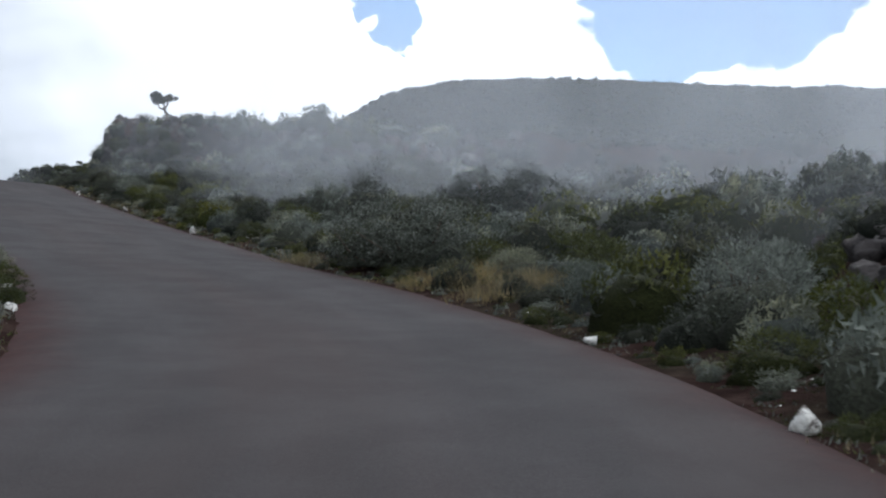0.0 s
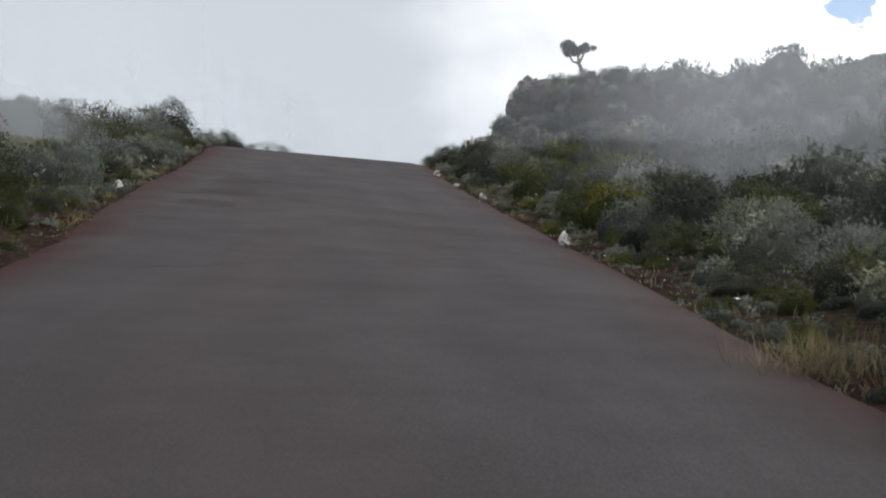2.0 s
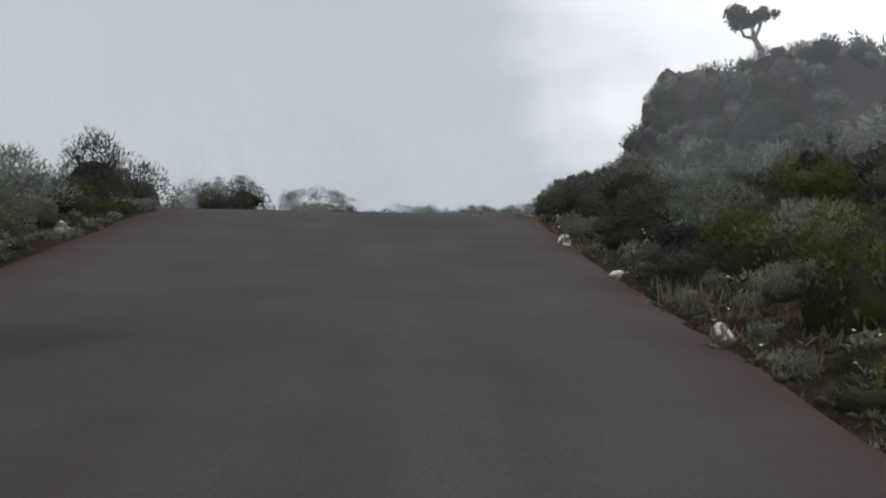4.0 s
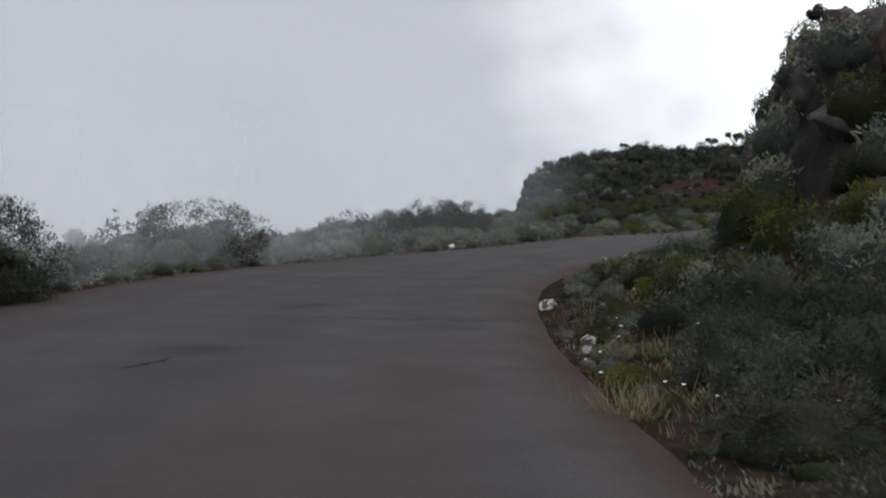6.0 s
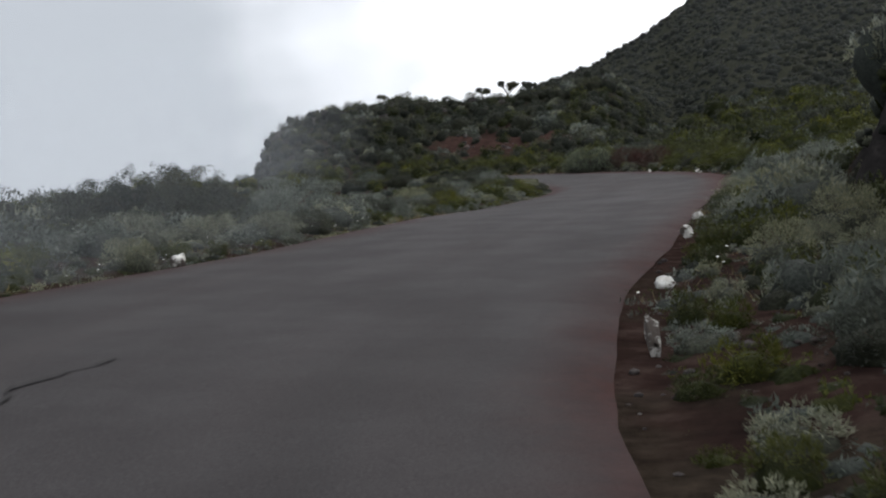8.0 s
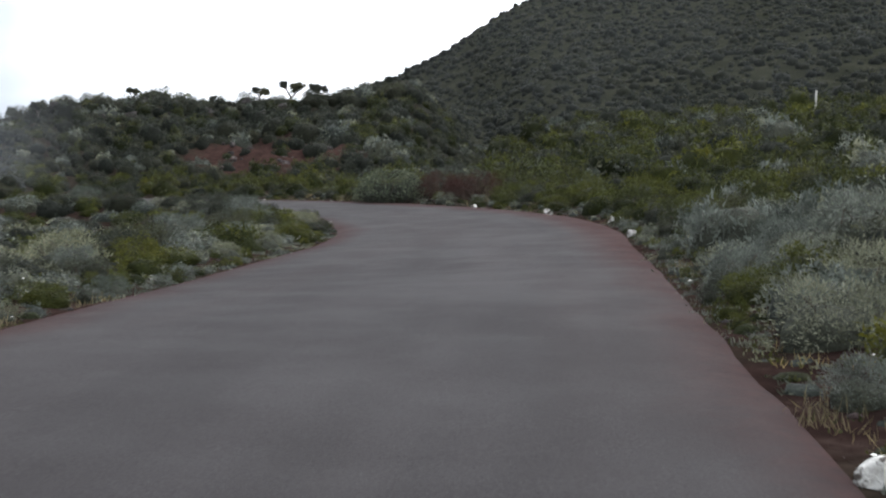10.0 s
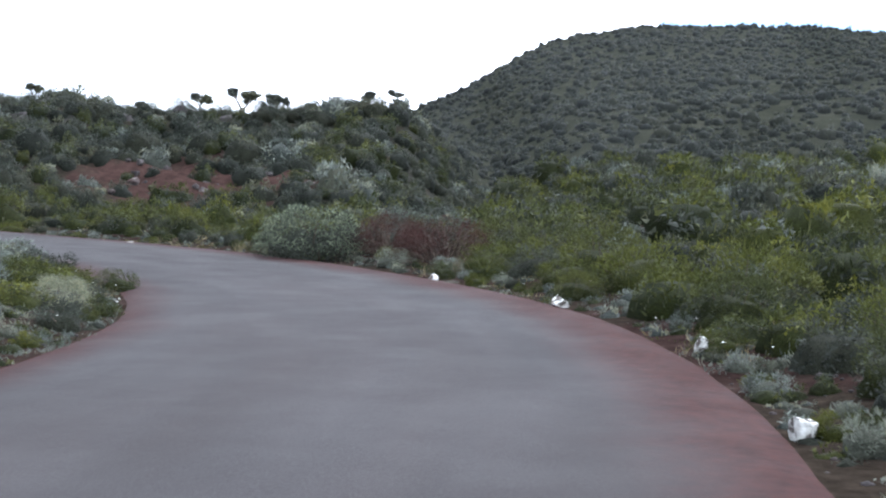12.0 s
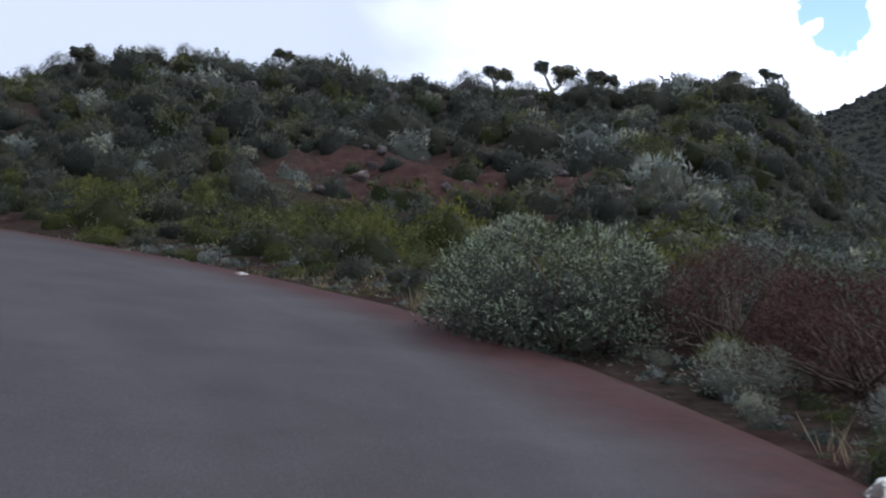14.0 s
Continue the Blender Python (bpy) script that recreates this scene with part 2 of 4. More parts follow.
# bare red scar on the slope under the far ridge
scar = k.n.new("ShaderNodeVectorMath")
scar.operation = "SUBTRACT"
k.l.new(k.pos, scar.inputs[0])
scar.inputs[1].default_value = (-34.4, 144.4, 8.1)
sq = k.n.new("ShaderNodeVectorMath")
sq.operation = "MULTIPLY"
k.l.new(scar.outputs["Vector"], sq.inputs[0])
sq.inputs[1].default_value = (1 / 5.2, 1 / 4.6, 1 / 4.0)
ln = k.n.new("ShaderNodeVectorMath")
ln.operation = "LENGTH"
k.l.new(sq.outputs["Vector"], ln.inputs[0])
edge = k.math("ADD", ln.outputs["Value"], k.math("MULTIPLY", k.noise(0.8, 4), 1.2))
red = k.ramp(k.noise(3, 6), (0.3, (0.024, 0.0145, 0.0125)), (0.7, (0.054, 0.032, 0.027)))
GROUND = k.color(k.mix(k.span(edge, 1.65, 1.25), g, red)).bump(k.noise(9, 7, 0.65), 0.9, 0.06).m
k.rough(k.span(k.noise(3, 3), 0.3, 0.7, 0.85, 1.0))

# road: worn grey asphalt, red dust along the edges, polished wheel tracks
k = Mat("worn_asphalt", 0.9, 0.1)
uv = k.n.new("ShaderNodeUVMap")
uv.uv_map = "along"
su = k.n.new("ShaderNodeSeparateXYZ")
k.l.new(uv.outputs["UV"], su.inputs["Vector"])
right_m, along = su.outputs["X"], su.outputs["Y"]  # metres from the right edge, metres along
at = k.n.new("ShaderNodeAttribute")
at.attribute_name = "left_m"
left_m = at.outputs["Fac"]
stretch = k.n.new("ShaderNodeCombineXYZ")
k.l.new(right_m, stretch.inputs["X"])
k.l.new(k.math("MULTIPLY", along, 0.12), stretch.inputs["Y"])
sv = stretch.outputs["Vector"]
grain = k.ramp(k.noise(60, 4, 0.7), (0.3, (0.0240, 0.0214, 0.0217)), (0.55, (0.0405, 0.0368, 0.0370)), (0.8, (0.066, 0.0616, 0.0612)))
patch = k.ramp(k.noise(0.7, 5, 0.6), (0.3, (0.94, 0.935, 0.935)), (0.7, (1.06, 1.06, 1.06)))
c = k.mix(1.0, grain, patch, "MULTIPLY")
lanes = k.span(k.noise(1.1, 3, 0.5, sv), 0.35, 0.68, 0.90, 1.12)
lm = k.n.new("ShaderNodeCombineColor")
for n in ("Red", "Green", "Blue"):
    k.l.new(lanes, lm.inputs[n])
c = k.mix(1.0, c, lm.outputs["Color"], "MULTIPLY")
dust_n = k.math("MULTIPLY", k.noise(0.55, 5, 0.6), 1.0)
wide = k.span(along, 142, 160, 0.15, -0.55)  # the strip widens towards the hairpin
de = k.math("MINIMUM", k.math("ADD", right_m, wide), left_m)
dust = k.span(k.math("SUBTRACT", de, dust_n), 0.45, -0.7)
red = k.ramp(k.noise(7, 5), (0.3, (0.018, 0.0050, 0.0040)), (0.7, (0.042, 0.0112, 0.0083)))
c = k.mix(k.math("MULTIPLY", dust, 0.95), c, red)
thin = k.span(k.noise(0.45, 4, 0.55, sv), 0.42, 0.72)
c = k.mix(k.math("MULTIPLY", thin, k.span(along, 95, 120, 0.55, 0.25)), c, (0.041, 0.030, 0.0275))
# dark damp stains on the valley-side lane: x, y, half length, half width
for sx, sy, sa, sb in ((-13.1, 36.3, 1.3, 0.8), (-14.2, 38.9, 1.5, 0.7), (-12.2, 34.2, 0.9, 0.7), (-22.5, 58.8, 0.9, 0.5)):
    off_s = k.n.new("ShaderNodeVectorMath")
    off_s.operation = "SUBTRACT"
    off_s.inputs[1].default_value = (sx, sy, 0)
    k.l.new(k.pos, off_s.inputs[0])
    fit_s = k.n.new("ShaderNodeVectorMath")
    fit_s.operation = "MULTIPLY"
    fit_s.inputs[1].default_value = (1 / sb, 1 / sa, 0)
    k.l.new(off_s.outputs["Vector"], fit_s.inputs[0])
    len_s = k.n.new("ShaderNodeVectorMath")
    len_s.operation = "LENGTH"
    k.l.new(fit_s.outputs["Vector"], len_s.inputs[0])
    ragged_s = k.math("ADD", len_s.outputs["Value"], k.math("MULTIPLY", k.noise(1.6, 5, 0.6), 1.1))
    c = k.mix(k.math("MULTIPLY", k.span(ragged_s, 1.5, 0.9), 0.5), c, (0.014, 0.0105, 0.0105))
k.color(c)
k.rough(k.span(k.noise(0.9, 4), 0.3, 0.7, 0.82, 0.95))
ASPHALT = k.bump(k.noise(55, 4, 0.7), 0.5, 0.006).m

k = Mat("crack_filler", 0.9, 0.2)
CRACK = k.color(k.ramp(k.noise(30, 3), (0.3, (0.012, 0.011, 0.011)), (0.7, (0.03, 0.026, 0.025)))).m
k = Mat("white_petals", 0.7, 0.2)
PETAL = k.color(k.ramp(k.noise(20), (0.3, (0.7, 0.68, 0.6)), (0.7, (0.85, 0.84, 0.8)))).m
k = Mat("weathered_post_wood", 0.85, 0.2)
POST = k.color(k.ramp(k.noise(8, 4), (0.3, (0.38, 0.36, 0.32)), (0.7, (0.62, 0.6, 0.55)))).m

# ---------------------------------------------------------------- the road's line
# centre line of the driven lane: x, y, z
LINE = [
    (0.0, -45, -0.6), (0.15, -10, -0.2), (0.2, 3, -0.02), (-0.45, 9.7, 0.22), (-1.75, 15.6, 0.47), (-3.2, 20.35, 0.8),
    (-4.94, 24.9, 1.18), (-6.9, 29.6, 1.58), (-10.1, 36.7, 2.28), (-13.5, 44.1, 3.11), (-16.93, 51.57, 4.01), (-19.2, 56.5, 4.10),
    (-21.2, 61.2, 4.13), (-22.7, 65.8, 4.25), (-23.85, 70.4, 4.41), (-24.35, 76.5, 4.55), (-24.2, 82, 4.68), (-24.0, 88.5, 4.85),
    (-23.75, 93.6, 4.94), (-23.5, 98.75, 5.0), (-23.37, 104, 5.07), (-23.7, 109.5, 5.17), (-24.5, 113.8, 5.29), (-26.0, 118.2, 5.4),
    (-28.3, 122.2, 5.52), (-31.2, 125.6, 5.64), (-35.5, 128.6, 5.78), (-41, 130.6, 5.92), (-48.5, 132.2, 6.0), (-60, 147, 4.6),
]
LEFT_W = [3, 3, 3, 2.95, 3.0, 3.35, 3.8, 3.9, 4.3, 4.35, 4.7, 5.2, 5.7, 6.0, 5.75, 5.15, 4.7, 4.55, 4.85, 5.1, 4.95, 4.3, 3.6, 3.15, 2.75, 2.7, 3, 3, 3, 3]
RIGHT_W = [2.6, 2.6, 2.6, 2.85, 2.95, 2.65, 2.2, 2.2, 2.02, 1.76, 1.42, 1.4, 1.32, 1.02, 0.98, 1.12, 1.24, 1.36, 1.38, 1.44, 1.62, 2.2, 2.7, 2.95, 3.15, 3.4, 3.7, 3.8, 3.5, 3]
BANK = [0, 0, -0.01, -0.01, -0.01, 0.0, 0.02, 0.035, 0.06, 0.075, 0.07, 0.06, 0.055, 0.05, 0.045, 0.035, 0.022, 0.01, -0.01, -0.03, -0.035, -0.04, -0.045, -0.05, -0.05, -0.04, -0.02, 0, 0, 0]


def smooth_rows(rows, per=14):
    """Catmull-Rom through the rows."""
    r = np.array(rows, float)
    p = np.vstack([2 * r[:1] - r[1:2], r, 2 * r[-1:] - r[-2:-1]])
    u = np.linspace(0, 1, per, endpoint=False)[:, None]
    out = []
    for i in range(1, len(p) - 2):
        a, b, c, d = p[i - 1 : i + 3]
        out.append(0.5 * (2 * b + (c - a) * u + (2 * a - 5 * b + 4 * c - d) * u**2 + (3 * b - a - 3 * c + d) * u**3))
    return np.vstack(out + [r[-1:]])


ROAD = smooth_rows([(*p, a, b, c) for p, a, b, c in zip(LINE, LEFT_W, RIGHT_W, BANK)])
R_XY, R_Z, R_L, R_R, R_B = ROAD[:, :2], ROAD[:, 2], ROAD[:, 3], ROAD[:, 4], ROAD[:, 5]
R_T = np.gradient(R_XY, axis=0)
R_T /= np.linalg.norm(R_T, axis=1)[:, None]
R_N = np.stack([-R_T[:, 1], R_T[:, 0]], 1)  # to the left
R_S = np.r_[0, np.cumsum(np.linalg.norm(np.diff(R_XY, axis=0), axis=1))]


def near_road(x, y):
    """For arrays of places: the nearest sample, and the distance to the left of the line."""
    x, y = np.ravel(x), np.ravel(y)
    idx = np.empty(len(x), int)
    for a in range(0, len(x), 20000):
        d = (x[a : a + 20000, None] - R_XY[None, :, 0]) ** 2 + (y[a : a + 20000, None] - R_XY[None, :, 1]) ** 2
        idx[a : a + 20000] = d.argmin(1)
    dx, dy = x - R_XY[idx, 0], y - R_XY[idx, 1]
    lat = dx * R_N[idx, 0] + dy * R_N[idx, 1]
    side = np.where(lat >= 0, 1.0, -1.0)
    lat = side * np.hypot(dx, dy)
    return idx, lat


def sstep(v, a, b):
    t = np.clip((v - a) / (b - a), 0, 1)
    return t * t * (3 - 2 * t)


def lattice(x, y, scale, seed):
    """Smooth value noise in -1..1 on arrays."""
    x, y = x / scale + seed * 17.13, y / scale + seed * 5.71
    xi, yi = np.floor(x).astype(np.int64), np.floor(y).astype(np.int64)
    fx, fy = x - xi, y - yi
    fx, fy = fx * fx * (3 - 2 * fx), fy * fy * (3 - 2 * fy)

    def h(a, b):
        n = (a * 374761393 + b * 668265263 + seed * 974711) & 0x7FFFFFFF
        n = ((n ^ (n >> 13)) * 1274126177) & 0x7FFFFFFF
        return ((n ^ (n >> 16)) & 0xFFFF) / 32767.5 - 1

    a, b, c, d = h(xi, yi), h(xi + 1, yi), h(xi, yi + 1), h(xi + 1, yi + 1)
    return (a + (b - a) * fx) * (1 - fy) + (c + (d - c) * fx) * fy


def height(x, y):
    """The lie of the land."""
    x, y = np.asarray(x, float), np.asarray(y, float)
    shape = np.broadcast(x, y).shape
    x, y = np.broadcast_to(x, shape).ravel(), np.broadcast_to(y, shape).ravel()
    idx, lat = near_road(x, y)
    off = np.where(lat > 0, lat - R_L[idx], -lat - R_R[idx])  # beyond the road's edge
    base = np.interp(y, [-300, -50, 0, 20, 34, 52, 75, 115, 130], [-9, -0.7, -0.05, 0.85, 2.05, 3.9, 4.5, 5.35, 5.65])
    east = lat < 0
    # the shelf to the east, rising to the foot of the mountain
    shelf = 0.02 * np.clip(x - 3, 0, 80) * sstep(y, 50, 20) + 0.085 * np.clip(x + 20, 0, 60) * sstep(y, 85, 120)
    shelf = shelf + 0.085 * np.clip(y - 122, 0, 75) * sstep(x, -31, -18)
    shelf = shelf + 1.5 * np.exp(-(((x - 10.5) / 4.5) ** 2) - ((y - 27) / 6) ** 2)
    shelf = shelf + 1.35 * np.exp(-(((x - 6.4) / 1.5) ** 2) - ((y - 15.6) / 2.2) ** 2)
    # first bluff: a lava wall east of the road
    face = np.interp(x, [-22, -19, -14, -6, 5, 30, 80], [74, 71.5, 65.0, 64.0, 66, 72, 84])
    face = face + 0.9 * lattice(x, y, 3.1, 3)
    top = 3.35 + 0.25 * lattice(x, y, 5, 8) + 0.3 * sstep(x, -9, -14) - 0.4 * sstep(x, -9, 2)
    b1 = (0.32 * sstep(y, face - 13, face - 3) + 0.68 * sstep(y, face - 3.2, face + 0.6)) * top
    b1 = b1 * sstep(x + 0.7 * lattice(x, y, 2.3, 5), -20.1, -19.2) * (1 - 0.9 * sstep(y, face + 8, face + 24))
    # second bluff beyond the hairpin
    yy = y - 1.6 * lattice(x, y, 9, 4) + np.interp(x, [-54, -44, -36, -20], [11, 4, 0, -4])
    b2 = np.interp(yy, [129, 138, 146, 152, 156.5, 163, 190, 225], [0.0, 0.7, 2.4, 3.9, 5.3, 5.3, 3.0, 0.0])
    b2 = b2 + 0.4 * lattice(x, y, 4.5, 6) * sstep(yy, 145, 156)
    west = -48.9 - 0.36 * (y - 141)
    b2 = b2 * sstep(x - west + 0.5 * lattice(x, y, 3.0, 7), -0.7, 0.5) * sstep(x, -24.0, -29.0)
    b2 = b2 * np.interp(x, [-57, -52, -49, -46, -43, -37, -33, -31], [0.5, 0.6, 0.8, 0.96, 1.02, 1.07, 1.19, 1.19])
    # the mountain: a broad dome whose crest runs east
    crest = np.interp(x, [-120, -97, -70, -56, -48, -41, -34, -28, -21, -14, -6, 1, 16, 32, 75, 244, 560],
                      [5, 11, 19.5, 25, 27.6, 30.6, 34.4, 38, 42.2, 44.6, 46.6, 47.8, 48.6, 48.9, 47.6, 47, 30])
    prof = crest - 5.65 - 0.085 * np.clip(x + 20, 0, 60) - 6.375 * sstep(x, -31, -18)
    cone = prof * np.clip((y - 166) / 175, 0, 1) ** 1.2 * (1 - 0.7 * sstep(y, 380, 900))
    cone = cone * (1 + 0.015 * lattice(x, y, 60, 9))
    # bank and mound west of the road in the first stretch
    bank = 1.5 * sstep(off, 0.6, 6) * sstep(y, 12, 24) * sstep(y, 66, 50)
    bank = bank + 0.5 * sstep(off, 2, 7) * sstep(y, 17, 25) * sstep(y, 52, 43)
    bank = np.where(east, 0.0, bank - 0.55 * sstep(off, 0.6, 5) * sstep(y, 80, 88) * sstep(y, 126, 119))
    # the land falls away to the west
    edge = np.interp(y, [-300, -20, 15, 30, 50, 62, 75, 85, 100, 130, 165, 220, 300], [-60, -26, -19, -27, -33, -36, -38, -43, -49, -58, -62, -72, -92])
    edge = edge + 3 * lattice(x, y, 11, 2)
    fall = np.clip(edge - x, 0, None)
    drop = 0.30 * fall * sstep(fall, 0, 14) + 0.25 * np.clip(fall - 20, 0, None)
    drop = 190 * (1 - np.exp(-drop / 190))
    z = base + np.where(east | (y > 100), shelf, 0) + b1 * east + b2 + cone + bank - drop
    rough = 0.16 * lattice(x, y, 2.6, 11) + 0.08 * lattice(x, y, 0.9, 12) + 0.5 * lattice(x, y, 14, 13) * sstep(off, 6, 25)
    rough = rough + (b1 + b2 > 1.2) * (0.3 * lattice(x, y, 1.4, 14) + 0.25 * lattice(x, y, 0.7, 15))
    z = z + rough * sstep(off, 0.3, 3.0)
    surf = R_Z[idx] + R_B[idx] * np.clip(lat, -R_R[idx] - 1, R_L[idx] + 1) - 0.06
    w = 1 - sstep(off, 0.25, 5.0)
    hump = np.where(east, 0.0, 0.42 * sstep(off, 0.1, 1.3) * sstep(off, 7, 3) * sstep(y, 13, 17) * sstep(y, 36, 27))
    return (z * (1 - w) + surf * w + hump + (0.06 * sstep(off, 0.3, 0.75) + 0.16 * sstep(off, 0.5, 1.5)) * w).reshape(shape)


def ground_at(x, y):
    return float(height(np.array([x]), np.array([y]))[0])


def mesh_object(name, verts, faces, material, parent=None, smooth=True, label=""):
    me = bpy.data.meshes.new(name)
    me.from_pydata(verts if isinstance(verts, list) else verts.tolist(), [], faces if isinstance(faces, list) else faces.tolist())
    me.materials.append(material)
    if smooth:
        me.polygons.foreach_set("use_smooth", np.ones(len(me.polygons), bool))
    me.update()
    ob = new(name, me)
    if parent is not None:
        ob.parent = parent
    if label:
        ob["label"] = label
    return ob


def spaced(a, b, step, far_a, far_b, grow=1.13):
    mid = list(np.arange(a, b + step / 2, step))
    lo, hi, d = [], [], step
    p = a
    while p > far_a:
        d *= grow
        p -= d
        lo.append(p)
    p, d = mid[-1], step
    while p < far_b:
        d *= grow
        p += d
        hi.append(p)
    return np.array(lo[::-1] + mid + hi)


gx, gy = spaced(-58, 24, 0.55, -2500, 2500, 1.07), spaced(4, 166, 0.55, -1500, 2800, 1.05)
GX, GY = np.meshgrid(gx, gy)
GZ = height(GX, GY)
nx, ny = len(gx), len(gy)
ids = np.arange(nx * ny).reshape(ny, nx)
quads = np.stack([ids[:-1, :-1], ids[:-1, 1:], ids[1:, 1:], ids[1:, :-1]], -1).reshape(-1, 4)
ground = mesh_object("ground", np.stack([GX, GY, GZ], -1).reshape(-1, 3), quads, GROUND)
tagged(ground, "red-brown volcanic soil and lava scree under mountain scrub", "ground", kind="structure")

# road ribbon
ACROSS = 25
u = np.linspace(0, 1, ACROSS)
lat = R_L[:, None] - (R_L + R_R)[:, None] * u
ragged = 0.03 * lattice(R_S[:, None] + 0 * lat, 0 * lat, 1.7, 21) + 0.02 * lattice(R_S[:, None] + 0 * lat, 0 * lat, 0.6, 22)
lat = lat + ragged * (2 * np.abs(u - 0.5)) ** 6
RX = R_XY[:, 0:1] + R_N[:, 0:1] * lat
RY = R_XY[:, 1:2] + R_N[:, 1:2] * lat
RZ = R_Z[:, None] + R_B[:, None] * lat + 0.004 * lattice(RX, RY, 3.2, 23) - 0.045 * (2 * np.abs(u - 0.5)) ** 24
ids = np.arange(RX.size).reshape(RX.shape)
quads = np.stack([ids[:-1, :-1], ids[1:, :-1], ids[1:, 1:], ids[:-1, 1:]], -1).reshape(-1, 4)
road = mesh_object("road", np.stack([RX, RY, RZ], -1).reshape(-1, 3), quads, ASPHALT)
tagged(road, "worn grey asphalt mountain road with red dust along its edges", "road", kind="structure")
layer = road.data.uv_layers.new(name="along")
vi = np.empty(len(road.data.loops), int)
road.data.loops.foreach_get("vertex_index", vi)
uvs = np.stack([(lat + R_R[:, None]).ravel()[vi], np.repeat(R_S, ACROSS)[vi]], 1)
layer.data.foreach_set("uv", uvs.ravel().astype(np.float32))
left_attr = road.data.attributes.new("left_m", "FLOAT", "POINT")
left_attr.data.foreach_set("value", (R_L[:, None] - lat).ravel().astype(np.float32))


def road_z(x, y):
    i, l = near_road(np.array([x]), np.array([y]))
    return float(R_Z[i[0]] + R_B[i[0]] * l[0])


# ---------------------------------------------------------------- plants
def array_mesh(name, verts, tris, material, smooth=False):
    me = bpy.data.meshes.new(name)
    me.vertices.add(len(verts))
    me.vertices.foreach_set("co", np.asarray(verts, np.float32).ravel())
    t = np.asarray(tris, np.int32)
    me.loops.add(t.size)
    me.loops.foreach_set("vertex_index", t.ravel())
    me.polygons.add(len(t))
    me.polygons.foreach_set("loop_start", np.arange(0, t.size, t.shape[1], dtype=np.int32))
    if smooth:
        me.polygons.foreach_set("use_smooth", np.ones(len(t), bool))
    me.materials.append(material)
    me.update(calc_edges=True)
    me.validate()
    return me


def unit(v):
    return v / (np.linalg.norm(v, axis=-1, keepdims=True) + 1e-9)


def blades(rng, at, out, length, width, spread=0.6):
    """Small pointed leaves (four corners, two triangles) at the places, growing along out."""
    n = len(at)
    d = unit(out + spread * rng.normal(size=(n, 3)))
    side = unit(np.cross(d, rng.normal(size=(n, 3))))
    ln = (length * rng.uniform(0.6, 1.3, n))[:, None]
    wd = (width * rng.uniform(0.7, 1.2, n))[:, None]
    v = np.stack([at, at + d * ln * 0.55 + side * wd, at + d * ln, at + d * ln * 0.55 - side * wd], 1).reshape(-1, 3)
    i = np.arange(n)[:, None] * 4
    return v, np.concatenate([i + [0, 1, 2], i + [0, 2, 3]], 0)


def sprigs(rng, at, face, grow_to, length, width):
    """Small pointed sprigs (one triangle each) at the places, turned broadside towards face."""
    n = len(at)
    side = unit(np.cross(grow_to, face) + 0.35 * rng.normal(size=(n, 3)))
    ln = (length * rng.uniform(0.6, 1.35, n))[:, None]
    wd = (width * rng.uniform(0.7, 1.25, n))[:, None]
    v = np.stack([at - grow_to * ln * 0.4 - side * wd, at - grow_to * ln * 0.4 + side * wd, at + grow_to * ln * 0.6], 1).reshape(-1, 3)
    return v, np.arange(3 * n).reshape(n, 3)


def ico(level):
    bm = bmesh.new()
    bmesh.ops.create_icosphere(bm, subdivisions=level, radius=1.0)
    v = np.array([p.co for p in bm.verts])
    f = np.array([[p.index for p in q.verts] for q in bm.faces])
    bm.free()
    return v, f


ICO = {n: ico(n) for n in (1, 2, 3)}


def lumpy(rng, level, amp, freq=1.6):
    """A ball pushed in and out, with its triangles."""
    v, f = ICO[level]
    ph = rng.uniform(0, 6.28, (4, 3))
    w = rng.normal(size=(4, 3)) * freq
    r = 1 + amp * sum(np.sin(v @ w[k] * 1.7 + ph[k, 0]) for k in range(4)) / 2
    return v * r[:, None], f


def dome_lumps(rng, count, flat=0.75):
    """Centres and radii of the rounded tufts that make up a shrub one metre in radius."""
    a = rng.uniform(0, 2 * np.pi, count)
    h = rng.uniform(0.0, 1.0, count) ** (1.2 if count > 60 else 0.8)
    r = np.sqrt(1 - (h * 0.92) ** 2) * rng.uniform(0.62, 0.86, count)
    c = np.stack([r * np.cos(a), r * np.sin(a), 0.12 + h * flat], 1)
    return c, rng.uniform(0.20, 0.36, count)


def tube(points, radii, sides=6):
    p, n = np.array(points, float), len(points)
    t = np.gradient(p, axis=0)
    ref = np.array([0.3, 0.9, 0.2])
    a = unit(np.cross(t, ref))
    b = unit(np.cross(t, a))
    ang = np.linspace(0, 2 * np.pi, sides, endpoint=False)
    v = (p[:, None] + np.array(radii)[:, None, None] * (np.cos(ang)[None, :, None] * a[:, None] + np.sin(ang)[None, :, None] * b[:, None])).reshape(-1, 3)
    f = []
    for i in range(n - 1):
        for k in range(sides):
            q = [i * sides + k, i * sides + (k + 1) % sides, (i + 1) * sides + (k + 1) % sides, (i + 1) * sides + k]
            f += [[q[0], q[1], q[2]], [q[0], q[2], q[3]]]
    return v, np.array(f)


def join(parts):
    vs, fs, n = [], [], 0
    for v, f in parts:
        vs.append(v)
        fs.append(f + n)
        n += len(v)
    return np.vstack(vs), np.vstack(fs)


